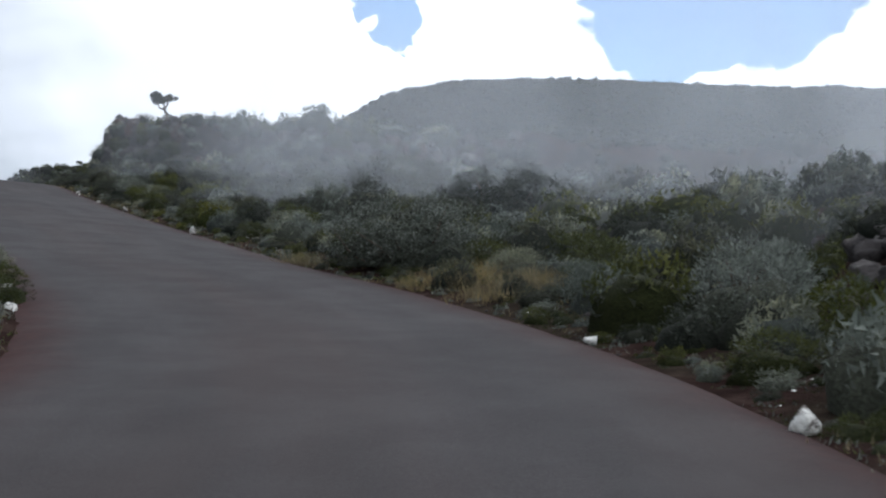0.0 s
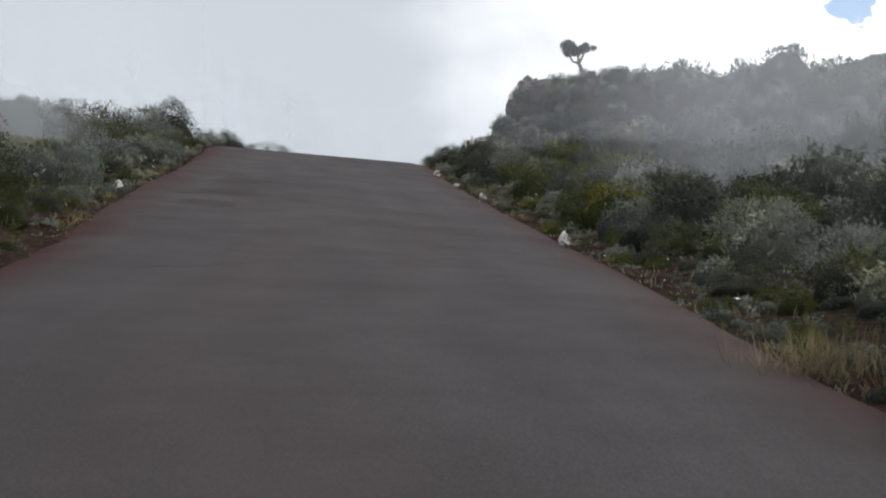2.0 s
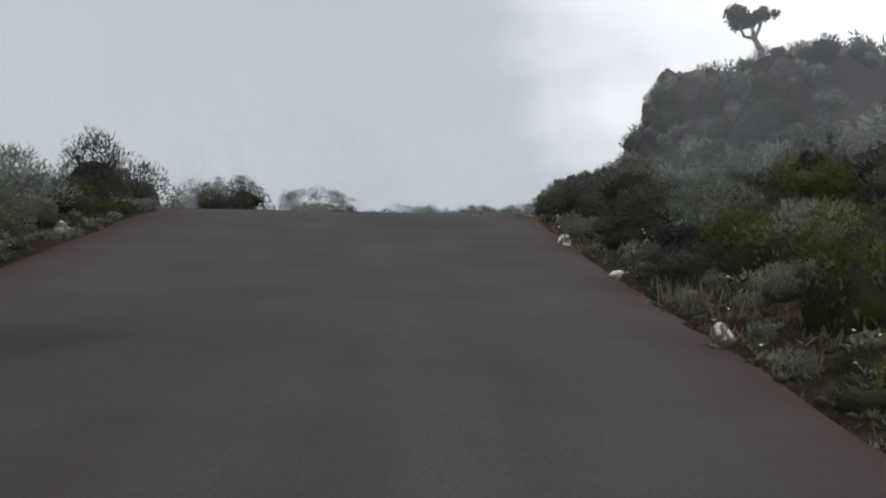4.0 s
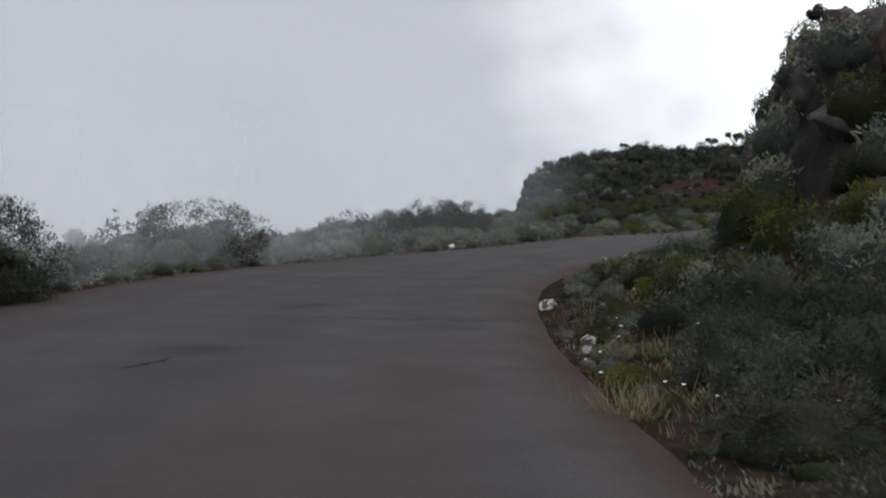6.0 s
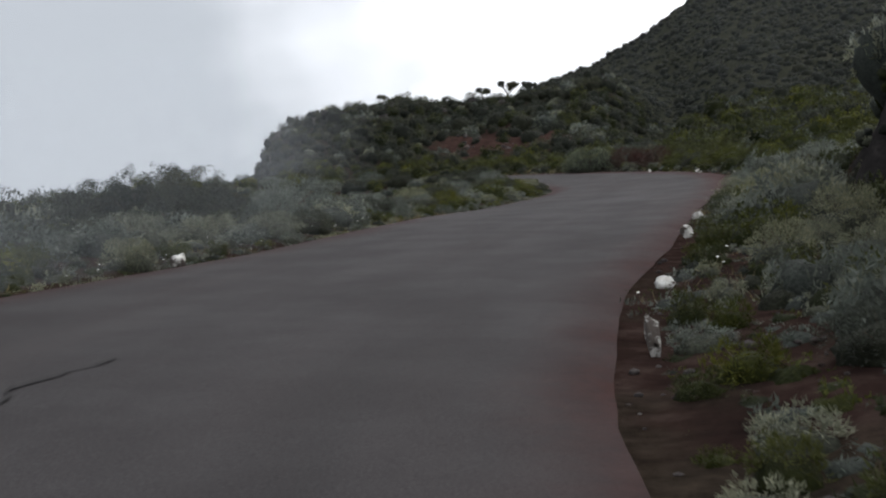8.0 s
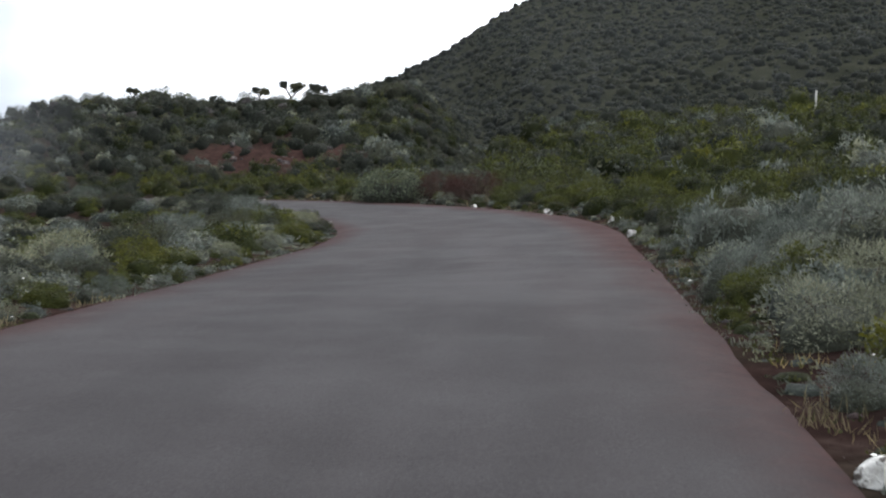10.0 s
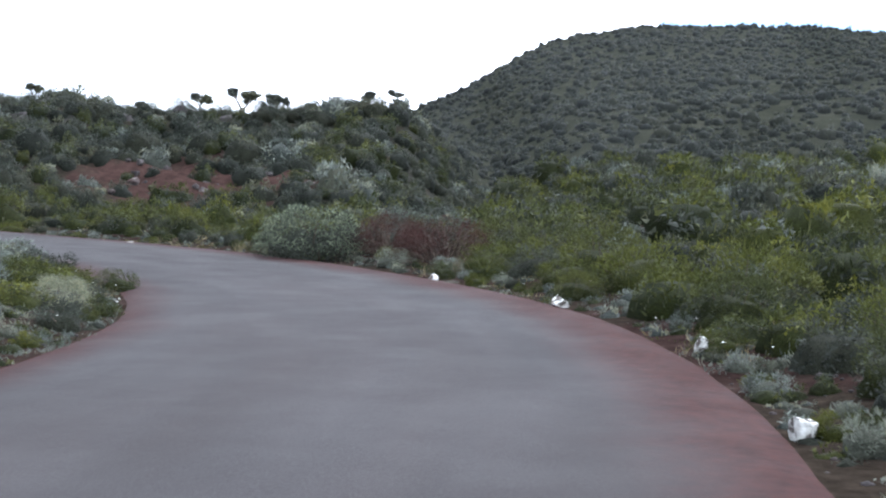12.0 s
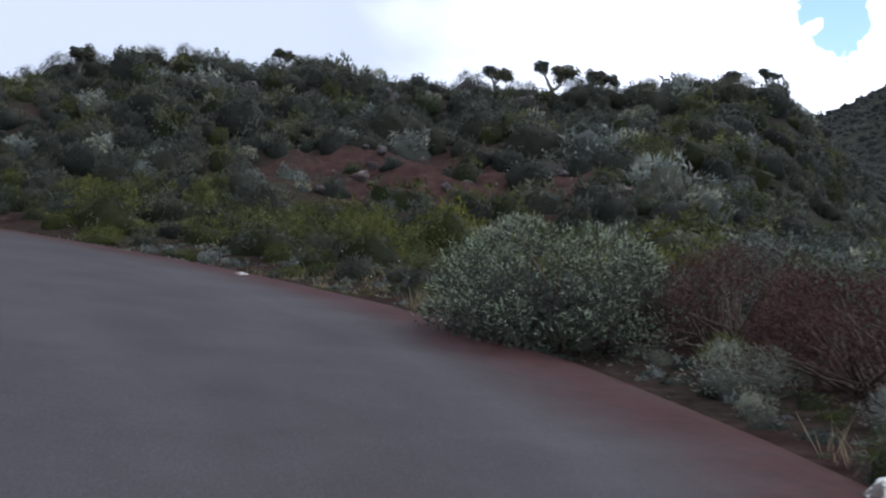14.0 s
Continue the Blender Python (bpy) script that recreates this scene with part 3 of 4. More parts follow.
SHAPE = {  # tufts, leaves, leaf length, half width, spread, height, tip kind
    "silver": (48, 2800, 0.085, 0.013, 0.55, 0.62, "silver"),
    "heath": (42, 2800, 0.075, 0.013, 0.7, 0.66, "heath"),
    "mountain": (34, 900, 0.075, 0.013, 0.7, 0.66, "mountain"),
    "bright": (40, 2800, 0.070, 0.014, 0.5, 0.60, "bright"),
    "olive": (42, 2800, 0.075, 0.013, 0.7, 0.64, "olive"),
    "pale": (190, 24000, 0.036, 0.0075, 0.5, 0.66, "pale"),
    "big_heath": (130, 16000, 0.042, 0.009, 0.7, 0.70, "heath"),
    "big_silver": (150, 16000, 0.046, 0.0075, 0.5, 0.66, "silver"),
    "dead": (44, 9000, 0.055, 0.005, 0.9, 0.72, "dead"),
}
# yellow-tipped kinds darken below their tips; elsewhere inner shade is painted into the colour
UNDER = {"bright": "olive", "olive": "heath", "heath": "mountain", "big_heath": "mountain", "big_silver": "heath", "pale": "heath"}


def leaf_cloud(r0, kind, leaves, tufts, tall, ln, wd, spread, low=0.02, lit=0.20, shingle=False):
    c, r = dome_lumps(r0, tufts, tall)
    if kind.startswith("big") or kind == "pale":
        r = r * 0.54
        c = c * [1.2, 1.2, 1.22]
    which = r0.integers(0, tufts, leaves)
    d = unit(r0.normal(size=(leaves, 3)) + [0, 0, 0.35])
    at = c[which] + d * r[which][:, None] * r0.uniform(0.62, 1.06, leaves)[:, None]
    if kind.startswith("big") or kind == "pale":  # a third of the leaves fill the inside
        inner = r0.random(leaves) < 0.34
        fill = unit(r0.normal(size=(leaves, 3)) + [0, 0, 0.3]) * [1, 1, tall + 0.12] * r0.uniform(0.45, 0.84, (leaves, 1))
        at = np.where(inner[:, None], fill, at)
        ln, wd = ln * np.where(inner, 1.7, 1.0), wd * np.where(inner, 2.6, 1.0)
    at[:, 2] = np.maximum(at[:, 2], low)
    grow_to = unit(d + 0.4 * unit(c[which]))
    across = unit(np.cross(d, r0.normal(size=(leaves, 3))))
    if shingle:  # sprigs that lie over the plant rather than stand off it
        v, f = sprigs(r0, at, d, unit(across + 0.75 * d + [0, 0, 0.3]), ln, wd)
    else:
        v, f = sprigs(r0, at, unit(d + 0.9 * spread * r0.normal(size=(leaves, 3))), unit(0.6 * across + grow_to + [0, 0, 0.2]), ln, wd)
    # outer leaves pale, inner ones dark: backlighting put into the leaf colour
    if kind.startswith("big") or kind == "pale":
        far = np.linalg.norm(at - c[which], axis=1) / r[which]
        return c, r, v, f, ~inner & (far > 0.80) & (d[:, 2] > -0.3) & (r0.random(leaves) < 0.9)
    # tuft tops take the tip colour; heath undersides carry painted shade
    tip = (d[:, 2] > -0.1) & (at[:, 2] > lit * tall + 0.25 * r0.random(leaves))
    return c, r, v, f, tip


def two_tone(name, v, f, top, under):
    me = array_mesh(name, v, f, top)
    me.materials.append(under)
    return me


def shrub_parts(kind, seed):
    """Meshes of a shrub one metre in radius: heart coloured as inner shade, woody stems, and the leaves."""
    r0 = np.random.default_rng(seed)
    tufts, leaves, ln, wd, spread, tall, tone = SHAPE[kind]
    c, r, v, f, tip = leaf_cloud(r0, kind, leaves, tufts, tall, ln, wd, spread)
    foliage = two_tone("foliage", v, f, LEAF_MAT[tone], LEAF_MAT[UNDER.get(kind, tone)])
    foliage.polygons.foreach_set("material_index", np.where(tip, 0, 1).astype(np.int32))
    body, wood = [], []
    if kind != "dead":
        v, f = lumpy(r0, 3 if not kind.startswith("small") else 2, 0.13, 2.4)
        girth = 0.68 if kind == "big_heath" else 0.36 if tufts > 60 else 0.72
        body.append((v * [girth, girth, tall * (girth + 0.08)] + [0, 0, 0.04], f))
    for k in range(9 if kind != "dead" else 70):
        tip_at = c[r0.integers(0, tufts)] * 1.02
        root = r0.normal(size=3) * [0.12, 0.12, 0]
        mid = (root + tip_at) / 2 + r0.normal(size=3) * 0.08
        wood.append(tube([root - [0, 0, 0.12], mid, tip_at], [0.03, 0.016, 0.005], 5))
    n_body = sum(len(f) for _, f in body)
    v, f = join(body + wood)
    heart = array_mesh("stem", v, f, WOOD, True)
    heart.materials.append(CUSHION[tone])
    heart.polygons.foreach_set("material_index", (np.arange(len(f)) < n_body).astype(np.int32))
    return heart, foliage


SHAPE.update({"small_" + q: (18, 800, 0.15, 0.022, SHAPE[q][4], SHAPE[q][5], q) for q in ("silver", "heath", "bright", "olive")})
SHRUBS = {kind: [shrub_parts(kind, 100 * i + n) for n in range(4 if SHAPE[kind][1] < 2500 else 2)] for i, kind in enumerate(SHAPE)}
LABEL = {
    "silver": "rounded grey-green mountain shrub with silvery narrow leaves",
    "heath": "dark green heath shrub with fine dense foliage",
    "bright": "low cushion shrub with yellow-green leaf tips",
    "olive": "olive-green mountain shrub with tufted leaves",
    "pale": "large domed shrub with pale silver-green tufted leaves",
    "dead": "withered shrub with dry reddish-brown twigs",
    "big_heath": "tall dark green heath bush with billowing crown",
    "big_silver": "broad grey-green bush with dense silvery leaf tufts",
}


def shrub(kind, x, y, radius, tall=1.0, seed=0, label=""):
    """One shrub standing on the ground: its stems and its foliage."""
    heart, leaves = SHRUBS[("small_" if radius < 0.3 else "") + kind][seed % len(SHRUBS[kind])]
    ob = new("shrub")
    z = ground_at(x, y)
    ob.matrix_world = pose(x, y, z - 0.05 * radius, 0, 0, (seed * 67) % 360) @ Matrix.Diagonal((radius, radius, radius * tall, 1))
    for name, me in (("stem", heart), ("foliage", leaves)):
        new(name, me).parent = ob
    return tagged(ob, label or LABEL[kind], "shrub", kind.replace("_", " ") + " shrubs by the road")


def kinds_at(x, y, east, off):
    if y > 139 and x < -24:
        return ("heath", 0.70), ("silver", 0.10), ("olive", 0.20)
    if y > 104:
        return (("bright", 0.28), ("olive", 0.42), ("silver", 0.04), ("heath", 0.26)) if east else (("silver", 0.4), ("bright", 0.3), ("heath", 0.3))
    if y > 62:
        return (("silver", 0.62), ("bright", 0.16), ("olive", 0.12), ("heath", 0.10)) if east else (("silver", 0.6), ("bright", 0.16), ("heath", 0.24))
    if east and y > 38 and off > 4.5:
        return ("heath", 0.8), ("silver", 0.2)
    if east:
        return (("heath", 0.85), ("silver", 0.15)) if y > 50 else (("olive", 0.25), ("heath", 0.38), ("silver", 0.27), ("bright", 0.1))
    return ("silver", 0.5), ("olive", 0.25), ("heath", 0.25)


def pick(rng, table):
    u, s = rng.random(), 0
    for k, p in table:
        s += p
        if u < s:
            return k
    return table[-1][0]


# shrubs that stand out by themselves: kind, x, y, radius, height factor
SINGLE = [
    ("pale", -27.75, 127.45, 1.32, 0.9), ("dead", -24.7, 125.4, 1.15, 0.85), ("dead", -26.0, 127.0, 0.95, 1.0), ("big_silver", -25.4, 129.6, 1.5, 0.75), ("heath", -26.9, 127.9, 0.65, 1.3),
    ("bright", -27.2, 131.2, 1.0, 1.2), ("bright", -21.3, 119.0, 0.8, 1.3), ("olive", -21.7, 121.3, 0.9, 1.3), ("bright", -22.6, 123.3, 0.75, 1.2), ("bright", -20.0, 116.4, 0.9, 1.2), ("olive", -22.4, 125.8, 1.0, 1.3), ("olive", -23.6, 127.6, 0.9, 1.2), ("silver", -25.75, 125.3, 0.5, 0.8), ("silver", -24.6, 124.0, 0.35, 0.8),
    ("big_heath", -31.1, 71.6, 1.5, 0.82), ("big_heath", -43.0, 114.8, 1.9, 1.05), ("big_heath", -45.6, 116.4, 2.0, 1.15), ("big_heath", -48.4, 117.6, 1.8, 1.0), ("heath", -26.4, 59.0, 0.9, 1.2), ("heath", -25.8, 54.2, 0.9, 1.2), ("heath", -15.0, 53.0, 0.55, 1.2), ("heath", -36.4, 72.0, 1.0, 0.9), ("big_heath", -33.8, 84.5, 1.9, 0.84), ("big_heath", -31.4, 86.6, 1.2, 0.8), ("olive", -36.5, 86.0, 1.3, 0.8),
    ("big_heath", -28.4, 62.4, 1.2, 1.1), ("heath", -25.2, 53.8, 1.1, 1.2), ("heath", -23.0, 50.4, 0.8, 1.6), ("heath", -26.8, 58.6, 0.8, 1.5), ("heath", -20.6, 43.2, 1.1, 1.1), ("silver", -21.5, 46.5, 1.1, 1.0),
    ("big_silver", -0.6, 24.6, 1.6, 0.8), ("big_heath", 1.6, 37.0, 1.6, 0.85), ("olive", 2.4, 19.6, 0.75, 1.1), ("silver", 3.5, 14.8, 0.9, 1.1), ("bright", 4.0, 12.4, 0.7, 1.1),
    ("bright", -3.9, 34.6, 0.75, 1.15), ("heath", -1.9, 32.3, 0.9, 1.6), ("silver", -6.6, 38.4, 0.7, 0.9), ("bright", -8.4, 43.4, 0.6, 1.3), ("bright", -11.0, 50.8, 0.7, 1.1), ("olive", -10.2, 54.4, 1.0, 1.0),
    ("silver", -30.6, 90.0, 1.1, 0.9), ("bright", -32.5, 92.5, 1.1, 0.8), ("silver", -32.4, 88.2, 1.0, 0.8),
    ("big_heath", 2.0, 44.5, 1.9, 0.8), ("big_heath", -1.5, 50.5, 1.7, 0.8), ("olive", -5.7, 17.4, 0.45, 1.0), ("silver", -5.2, 15.0, 0.4, 1.0), ("bright", -6.4, 19.2, 0.42, 1.0), ("silver", -7.3, 21.2, 0.45, 1.0), ("olive", -8.4, 23.4, 0.5, 1.0), ("olive", -29.5, 118.6, 0.4, 1.0), ("bright", -30.6, 117.4, 0.45, 1.0),
]
placed, cells = [], {}


def free_spot(x, y, r, gap):
    cx, cy = int(x // 4), int(y // 4)
    for i in range(cx - 1, cx + 2):
        for j in range(cy - 1, cy + 2):
            for a, b, c in cells.get((i, j), ()):
                if (a - x) ** 2 + (b - y) ** 2 < (gap * (r + c)) ** 2:
                    return False
    return True


def take(x, y, r):
    cells.setdefault((int(x // 4), int(y // 4)), []).append((x, y, r))


for n, (kind, x, y, r, tall) in enumerate(SINGLE):
    shrub(kind, x, y, r, tall, n)
    take(x, y, r)

for x, y, r in ((0.9, 20.2, 1.0), (0.2, 22.0, 0.7), (6.2, 15.2, 1.5)):  # dry grass and lava blocks keep these places clear
    take(x, y, r)

# dark bushes that stand along the edges of the two bluffs
rs = np.random.default_rng(19)
for n in range(44):
    if n < 26:
        x = -51.5 + 0.9 * n + rs.uniform(-0.3, 0.3)
        y = 156.2 - float(np.interp(x, [-54, -44, -36, -20], [11, 4, 0, -4])) + rs.normal() * 0.8
    else:
        x = -17.4 + 0.95 * (n - 26) + rs.uniform(-0.3, 0.3)
        y = float(np.interp(x, [-22, -19, -14, -6, 5], [74, 71.5, 65.0, 64.0, 66])) + rs.uniform(0.6, 2.2)
    r = float(rs.uniform(0.3, 0.62)) * (1.25 if n < 26 else 0.8)
    ob = shrub("heath", x, y, r, float(rs.uniform(0.9, 1.5)), n, "dark rounded bush on the edge of the bluff")
    ob["group"] = "bushes along the bluff edges"
    take(x, y, r * 0.6)

# the shrubs nearest the road, each a thing of its own
rng = np.random.default_rng(5)
N = 60000
cand = np.stack([rng.uniform(-48, 16, N), rng.uniform(6, 134, N)], 1)
ci, cl = near_road(cand[:, 0], cand[:, 1])
coff = np.where(cl > 0, cl - R_L[ci], -cl - R_R[ci])
verge = np.interp(cand[:, 1], [0, 20, 58, 64, 86, 95, 112, 134], [0.45, 0.3, 0.3, 0.5, 0.3, 0.25, 0.15, 0.1])
verge = np.where(cl > 0, 0.02, verge)
count = 0
for (x, y), lat_, off_, vg in zip(cand, cl, coff, verge):
    r = float(np.clip(0.26 + 0.12 * off_ + rng.uniform(-0.08, 0.25), 0.25, 0.85)) * (0.62 if lat_ < 0 and 62 < y < 80 else 1.0)
    if off_ < vg + 0.6 * r or off_ > 2.6 or count >= 270 or not free_spot(x, y, r, 0.62):
        continue
    if -20.6 < x < -18.0 and 66 < y < 74:
        continue
    shrub(pick(rng, kinds_at(x, y, lat_ < 0, off_)), x, y, r, float(rng.uniform(0.75, 1.15)), count + 31)
    take(x, y, r)
    count += 1


# small plants right at the asphalt's edge
small = 0
for (x, y), lat_, off_ in zip(cand[::-1], cl[::-1], coff[::-1]):
    r = float(rng.uniform(0.13, 0.26))
    low = 0.28 if lat_ < 0 and 62 < y < 84 else 0.1
    if small >= 230 or not low + 0.5 * r < off_ < low + 0.65 or not free_spot(x, y, r, 0.7):
        continue
    if lat_ > 0 and y < 10:
        continue
    ob = shrub(pick(rng, (("silver", 0.42), ("olive", 0.25), ("bright", 0.2), ("heath", 0.13))), x, y, r, float(rng.uniform(0.8, 1.3)), small + 7)
    ob.name = "verge_plant"
    ob["group"], ob["category"] = "small plants along the road edge", "plant"
    take(x, y, r)
    small += 1


# scrub beyond them, one sheet of plants for each kind
def scrub_variant(kind, seed, leaves, tufts, grow):
    """Triangles of a plant and, for each, 0 for a top leaf, 1 for a low leaf, 2 for the dense heart."""
    r0 = np.random.default_rng(seed)
    _, _, ln, wd, spread, tall, _ = SHAPE[kind]
    wd = 0.24 * ln
    c, r, v, f, tip = leaf_cloud(r0, kind, leaves, tufts, tall, ln * grow, wd * grow, spread, 0.02, 0.45, True)
    v = v * [0.92, 0.92, 0.92]
    hv, hf = lumpy(r0, 2 if leaves > 40 else 1, 0.2, 2.4)
    hv = hv @ np.linalg.qr(r0.normal(size=(3, 3)))[0] * [0.74, 0.74, tall * 0.95] + [0, 0, 0.02]  # so that no two stand alike
    vv, ff = join([(v, f), (hv, hf)])
    return vv, ff, np.r_[np.where(tip, 0, 1), np.full(len(hf), 2)]


def scrub(name, kind, rows, variants, label):
    vs, fs, ms, n = [], [], [], 0
    for i, (x, y, z, r, h, a) in enumerate(rows):
        v, f, m = variants[i % len(variants)]
        ca, sa = math.cos(a), math.sin(a)
        w = np.empty_like(v)
        w[:, 0], w[:, 1], w[:, 2] = (v[:, 0] * ca - v[:, 1] * sa) * r + x, (v[:, 0] * sa + v[:, 1] * ca) * r + y, v[:, 2] * r * h + z - 0.06
        vs.append(w)
        fs.append(f + n)
        ms.append(m)
        n += len(v)
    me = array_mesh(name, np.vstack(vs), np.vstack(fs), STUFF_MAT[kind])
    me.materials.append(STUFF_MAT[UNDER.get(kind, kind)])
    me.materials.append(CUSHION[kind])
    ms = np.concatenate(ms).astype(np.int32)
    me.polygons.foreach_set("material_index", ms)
    me.polygons.foreach_set("use_smooth", ms == 2)
    return tagged(new(name, me), label, "scrub", kind="stuff")


N = 160000
cand = np.stack([rng.uniform(-66, 22, N), rng.uniform(2, 172, N)], 1)
far_east = np.interp(cand[:, 1], [0, 30, 60, 75, 110, 172], [12, 16, 8, -9, -2, 18])
far_west = np.interp(cand[:, 1], [0, 15, 30, 50, 62, 75, 85, 100, 130, 165], [-12, -14, -28, -36, -40, -42, -47, -53, -60, -66])
cand = cand[(cand[:, 0] < far_east) & (cand[:, 0] > far_west)]
ci, cl = near_road(cand[:, 0], cand[:, 1])
coff = np.where(cl > 0, cl - R_L[ci], -cl - R_R[ci])
fields, total = {}, 0
bare = ((cand[:, 0] + 34.4) / 4.8) ** 2 + ((cand[:, 1] - 143.4) / 4.4) ** 2
for (x, y), lat_, off_, br in zip(cand, cl, coff, bare):
    if total >= 8000:
        break
    r = float(np.clip(rng.lognormal(-0.5 if off_ < 8 else -0.22, 0.35), 0.28, 0.8 if off_ < 8 else 1.35)) * (0.72 if y > 139 and x < -24 else 1.0)
    if off_ < 0.5 + 0.6 * r or (br < 1 and rng.random() < 0.96) or not free_spot(x, y, r, 0.5 if y > 138 and x < -22 else 0.68):
        continue
    if -20.4 < x < -17.6 and 66 < y < 73 and rng.random() < 0.9:
        continue
    if lat_ < 0 and 62 < y < 80 and off_ < 3.0 and (off_ < 1.0 + r or r > 0.5):
        continue
    key = (pick(rng, kinds_at(x, y, lat_ < 0, off_)), off_ < 6 and y < 140)
    fields.setdefault(key, []).append((x, y, r, rng.uniform(0.9, 1.45) * (0.6 if lat_ > 0 and 82 < y < 127 else 1.0), rng.uniform(0, 6.28)))
    take(x, y, r)
    total += 1
# low plants that fill the verge between the shrubs
N = 170000
vc = np.stack([rng.uniform(-48, 8, N), rng.uniform(6, 134, N)], 1)
vi_, vl = near_road(vc[:, 0], vc[:, 1])
voff = np.where(vl > 0, vl - R_L[vi_], -vl - R_R[vi_])
growth, total = {}, 0
for (x, y), lat_, off_ in zip(vc, vl, voff):
    r = float(rng.uniform(0.10, 0.24))
    low = (0.28 if 63 < y < 84 else 0.1) if lat_ < 0 else 0.06
    if total >= 6000 or not low + 0.5 * r < off_ < 3.0 or not free_spot(x, y, r, 0.6):
        continue
    growth.setdefault(pick(rng, (("silver", 0.45), ("olive", 0.27), ("bright", 0.13), ("heath", 0.15))), []).append((x, y, r, rng.uniform(0.6, 1.2), rng.uniform(0, 6.28)))
    take(x, y, r)
    total += 1
NAMES = {"silver": "silvery", "heath": "dark heath", "bright": "yellow-green", "olive": "olive-green"}
for i, ((kind, close), rows) in enumerate(sorted(fields.items())):
    a = np.array(rows)
    zz = height(a[:, 0], a[:, 1])
    size = (620, 30, 1.75) if close else (230, 22, 2.5)
    scrub("scrub", kind, np.column_stack([a[:, :2], zz, a[:, 2:]]), [scrub_variant(kind, 900 + 10 * i + n, *size) for n in range(6)],
          NAMES[kind] + " low mountain shrubs covering the rocky slopes")

for i, (kind, rows) in enumerate(sorted(growth.items())):
    a = np.array(rows)
    scrub("verge_growth", kind, np.column_stack([a[:, :2], height(a[:, 0], a[:, 1]), a[:, 2:]]), [scrub_variant(kind, 1200 + 10 * i + n, 46, 7, 3.2) for n in range(6)],
          NAMES[kind] + " low plants growing thick along the verge")

# woods of low shrubs on the mountain, too far to pick apart
N = 17000
fy = 164 + 182 * rng.random(N) ** 1.2
fx = rng.uniform(-0.34, 0.64, N) * (fy - 70) - 20
fy[:1300] = rng.uniform(42, 168, 1300)
fx[:1300] = rng.uniform(0, 1, 1300)
fx[:1300] = np.interp(fy[:1300], [0, 30, 60, 75, 110, 172], [12, 16, 8, -9, -2, 18]) * (1 - fx[:1300]) + (0.36 * fy[:1300] + 6) * fx[:1300]
keep = fx > -90
fx, fy = fx[keep], fy[keep]
fz = height(fx, fy)
fr = np.clip(rng.lognormal(-0.05, 0.35, len(fx)), 0.45, 2.2) * np.interp(fy, [100, 180, 340], [0.62, 0.50, 0.62])
far_rows = np.column_stack([fx, fy, fz, fr, rng.uniform(0.9, 1.4, len(fx)), rng.uniform(0, 6.28, len(fx))])
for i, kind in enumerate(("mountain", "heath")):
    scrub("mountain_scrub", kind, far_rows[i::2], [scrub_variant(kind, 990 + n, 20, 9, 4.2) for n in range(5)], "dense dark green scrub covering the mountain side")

# ---------------------------------------------------------------- trees on the ridges
def ridge_tree(x, y, tall, crowns, seed, lean=0.0):
    """A small umbrella-shaped tree: bent trunk, limbs, and a flat crown to each limb."""
    r0 = np.random.default_rng(seed)
    ob = new("tree")
    ob.matrix_world = pose(x, y, ground_at(x, y) - 0.1, 0, 0, 0)
    fork = np.array([lean * tall * 0.5, 0, tall * 0.45])
    v, f = tube([(0, 0, 0), fork * [0.2, 1, 0.5], fork], [0.075 * tall, 0.06 * tall, 0.05 * tall], 7)
    new("trunk", array_mesh("trunk", v, f, BARK, True)).parent = ob
    for k in range(crowns + 1):
        a = 6.28 * k / (crowns + 1) + r0.uniform(-0.6, 0.6)
        reach = r0.uniform(0.10, 0.30) * tall
        top = fork + [reach * math.cos(a) + lean * 0.2 * tall, 0.7 * reach * math.sin(a), tall * r0.uniform(0.24, 0.48)]
        v, f = tube([fork, (fork + top) / 2 + r0.normal(size=3) * 0.05 * tall, top], [0.042 * tall, 0.032 * tall, 0.022 * tall], 6)
        new("limb", array_mesh("limb", v, f, BARK, True)).parent = ob
        n, w = 900, tall * r0.uniform(0.23, 0.34)
        c = unit(r0.normal(size=(10, 3))) * r0.uniform(0.3, 1.0, (10, 1)) * [0.85, 0.85, 0.62] + [0, 0, 0.1]
        rad = r0.uniform(0.2, 0.42, 10)
        which = r0.integers(0, 10, n)
        d = unit(r0.normal(size=(n, 3)) + [0, 0, 0.4])
        at = (c[which] + d * rad[which][:, None] * [1, 1, 0.75]) * w + top
        v, f = blades(r0, at, d, 0.13 * w + 0.015, 0.05 * w + 0.008, 0.7)
        v, f = join([(v, f)] + [(lumpy(r0, 1, 0.2)[0] * np.array([1, 1, 0.75]) * w * g_ * 0.9 + q * w + top, ICO[1][1]) for q, g_ in zip(c, rad)])
        new("crown", array_mesh("crown", v, f, LEAF_MAT["heath"])).parent = ob
    return tagged(ob, "small umbrella-shaped tree standing against the sky on the ridge", "tree", "trees on the ridges")


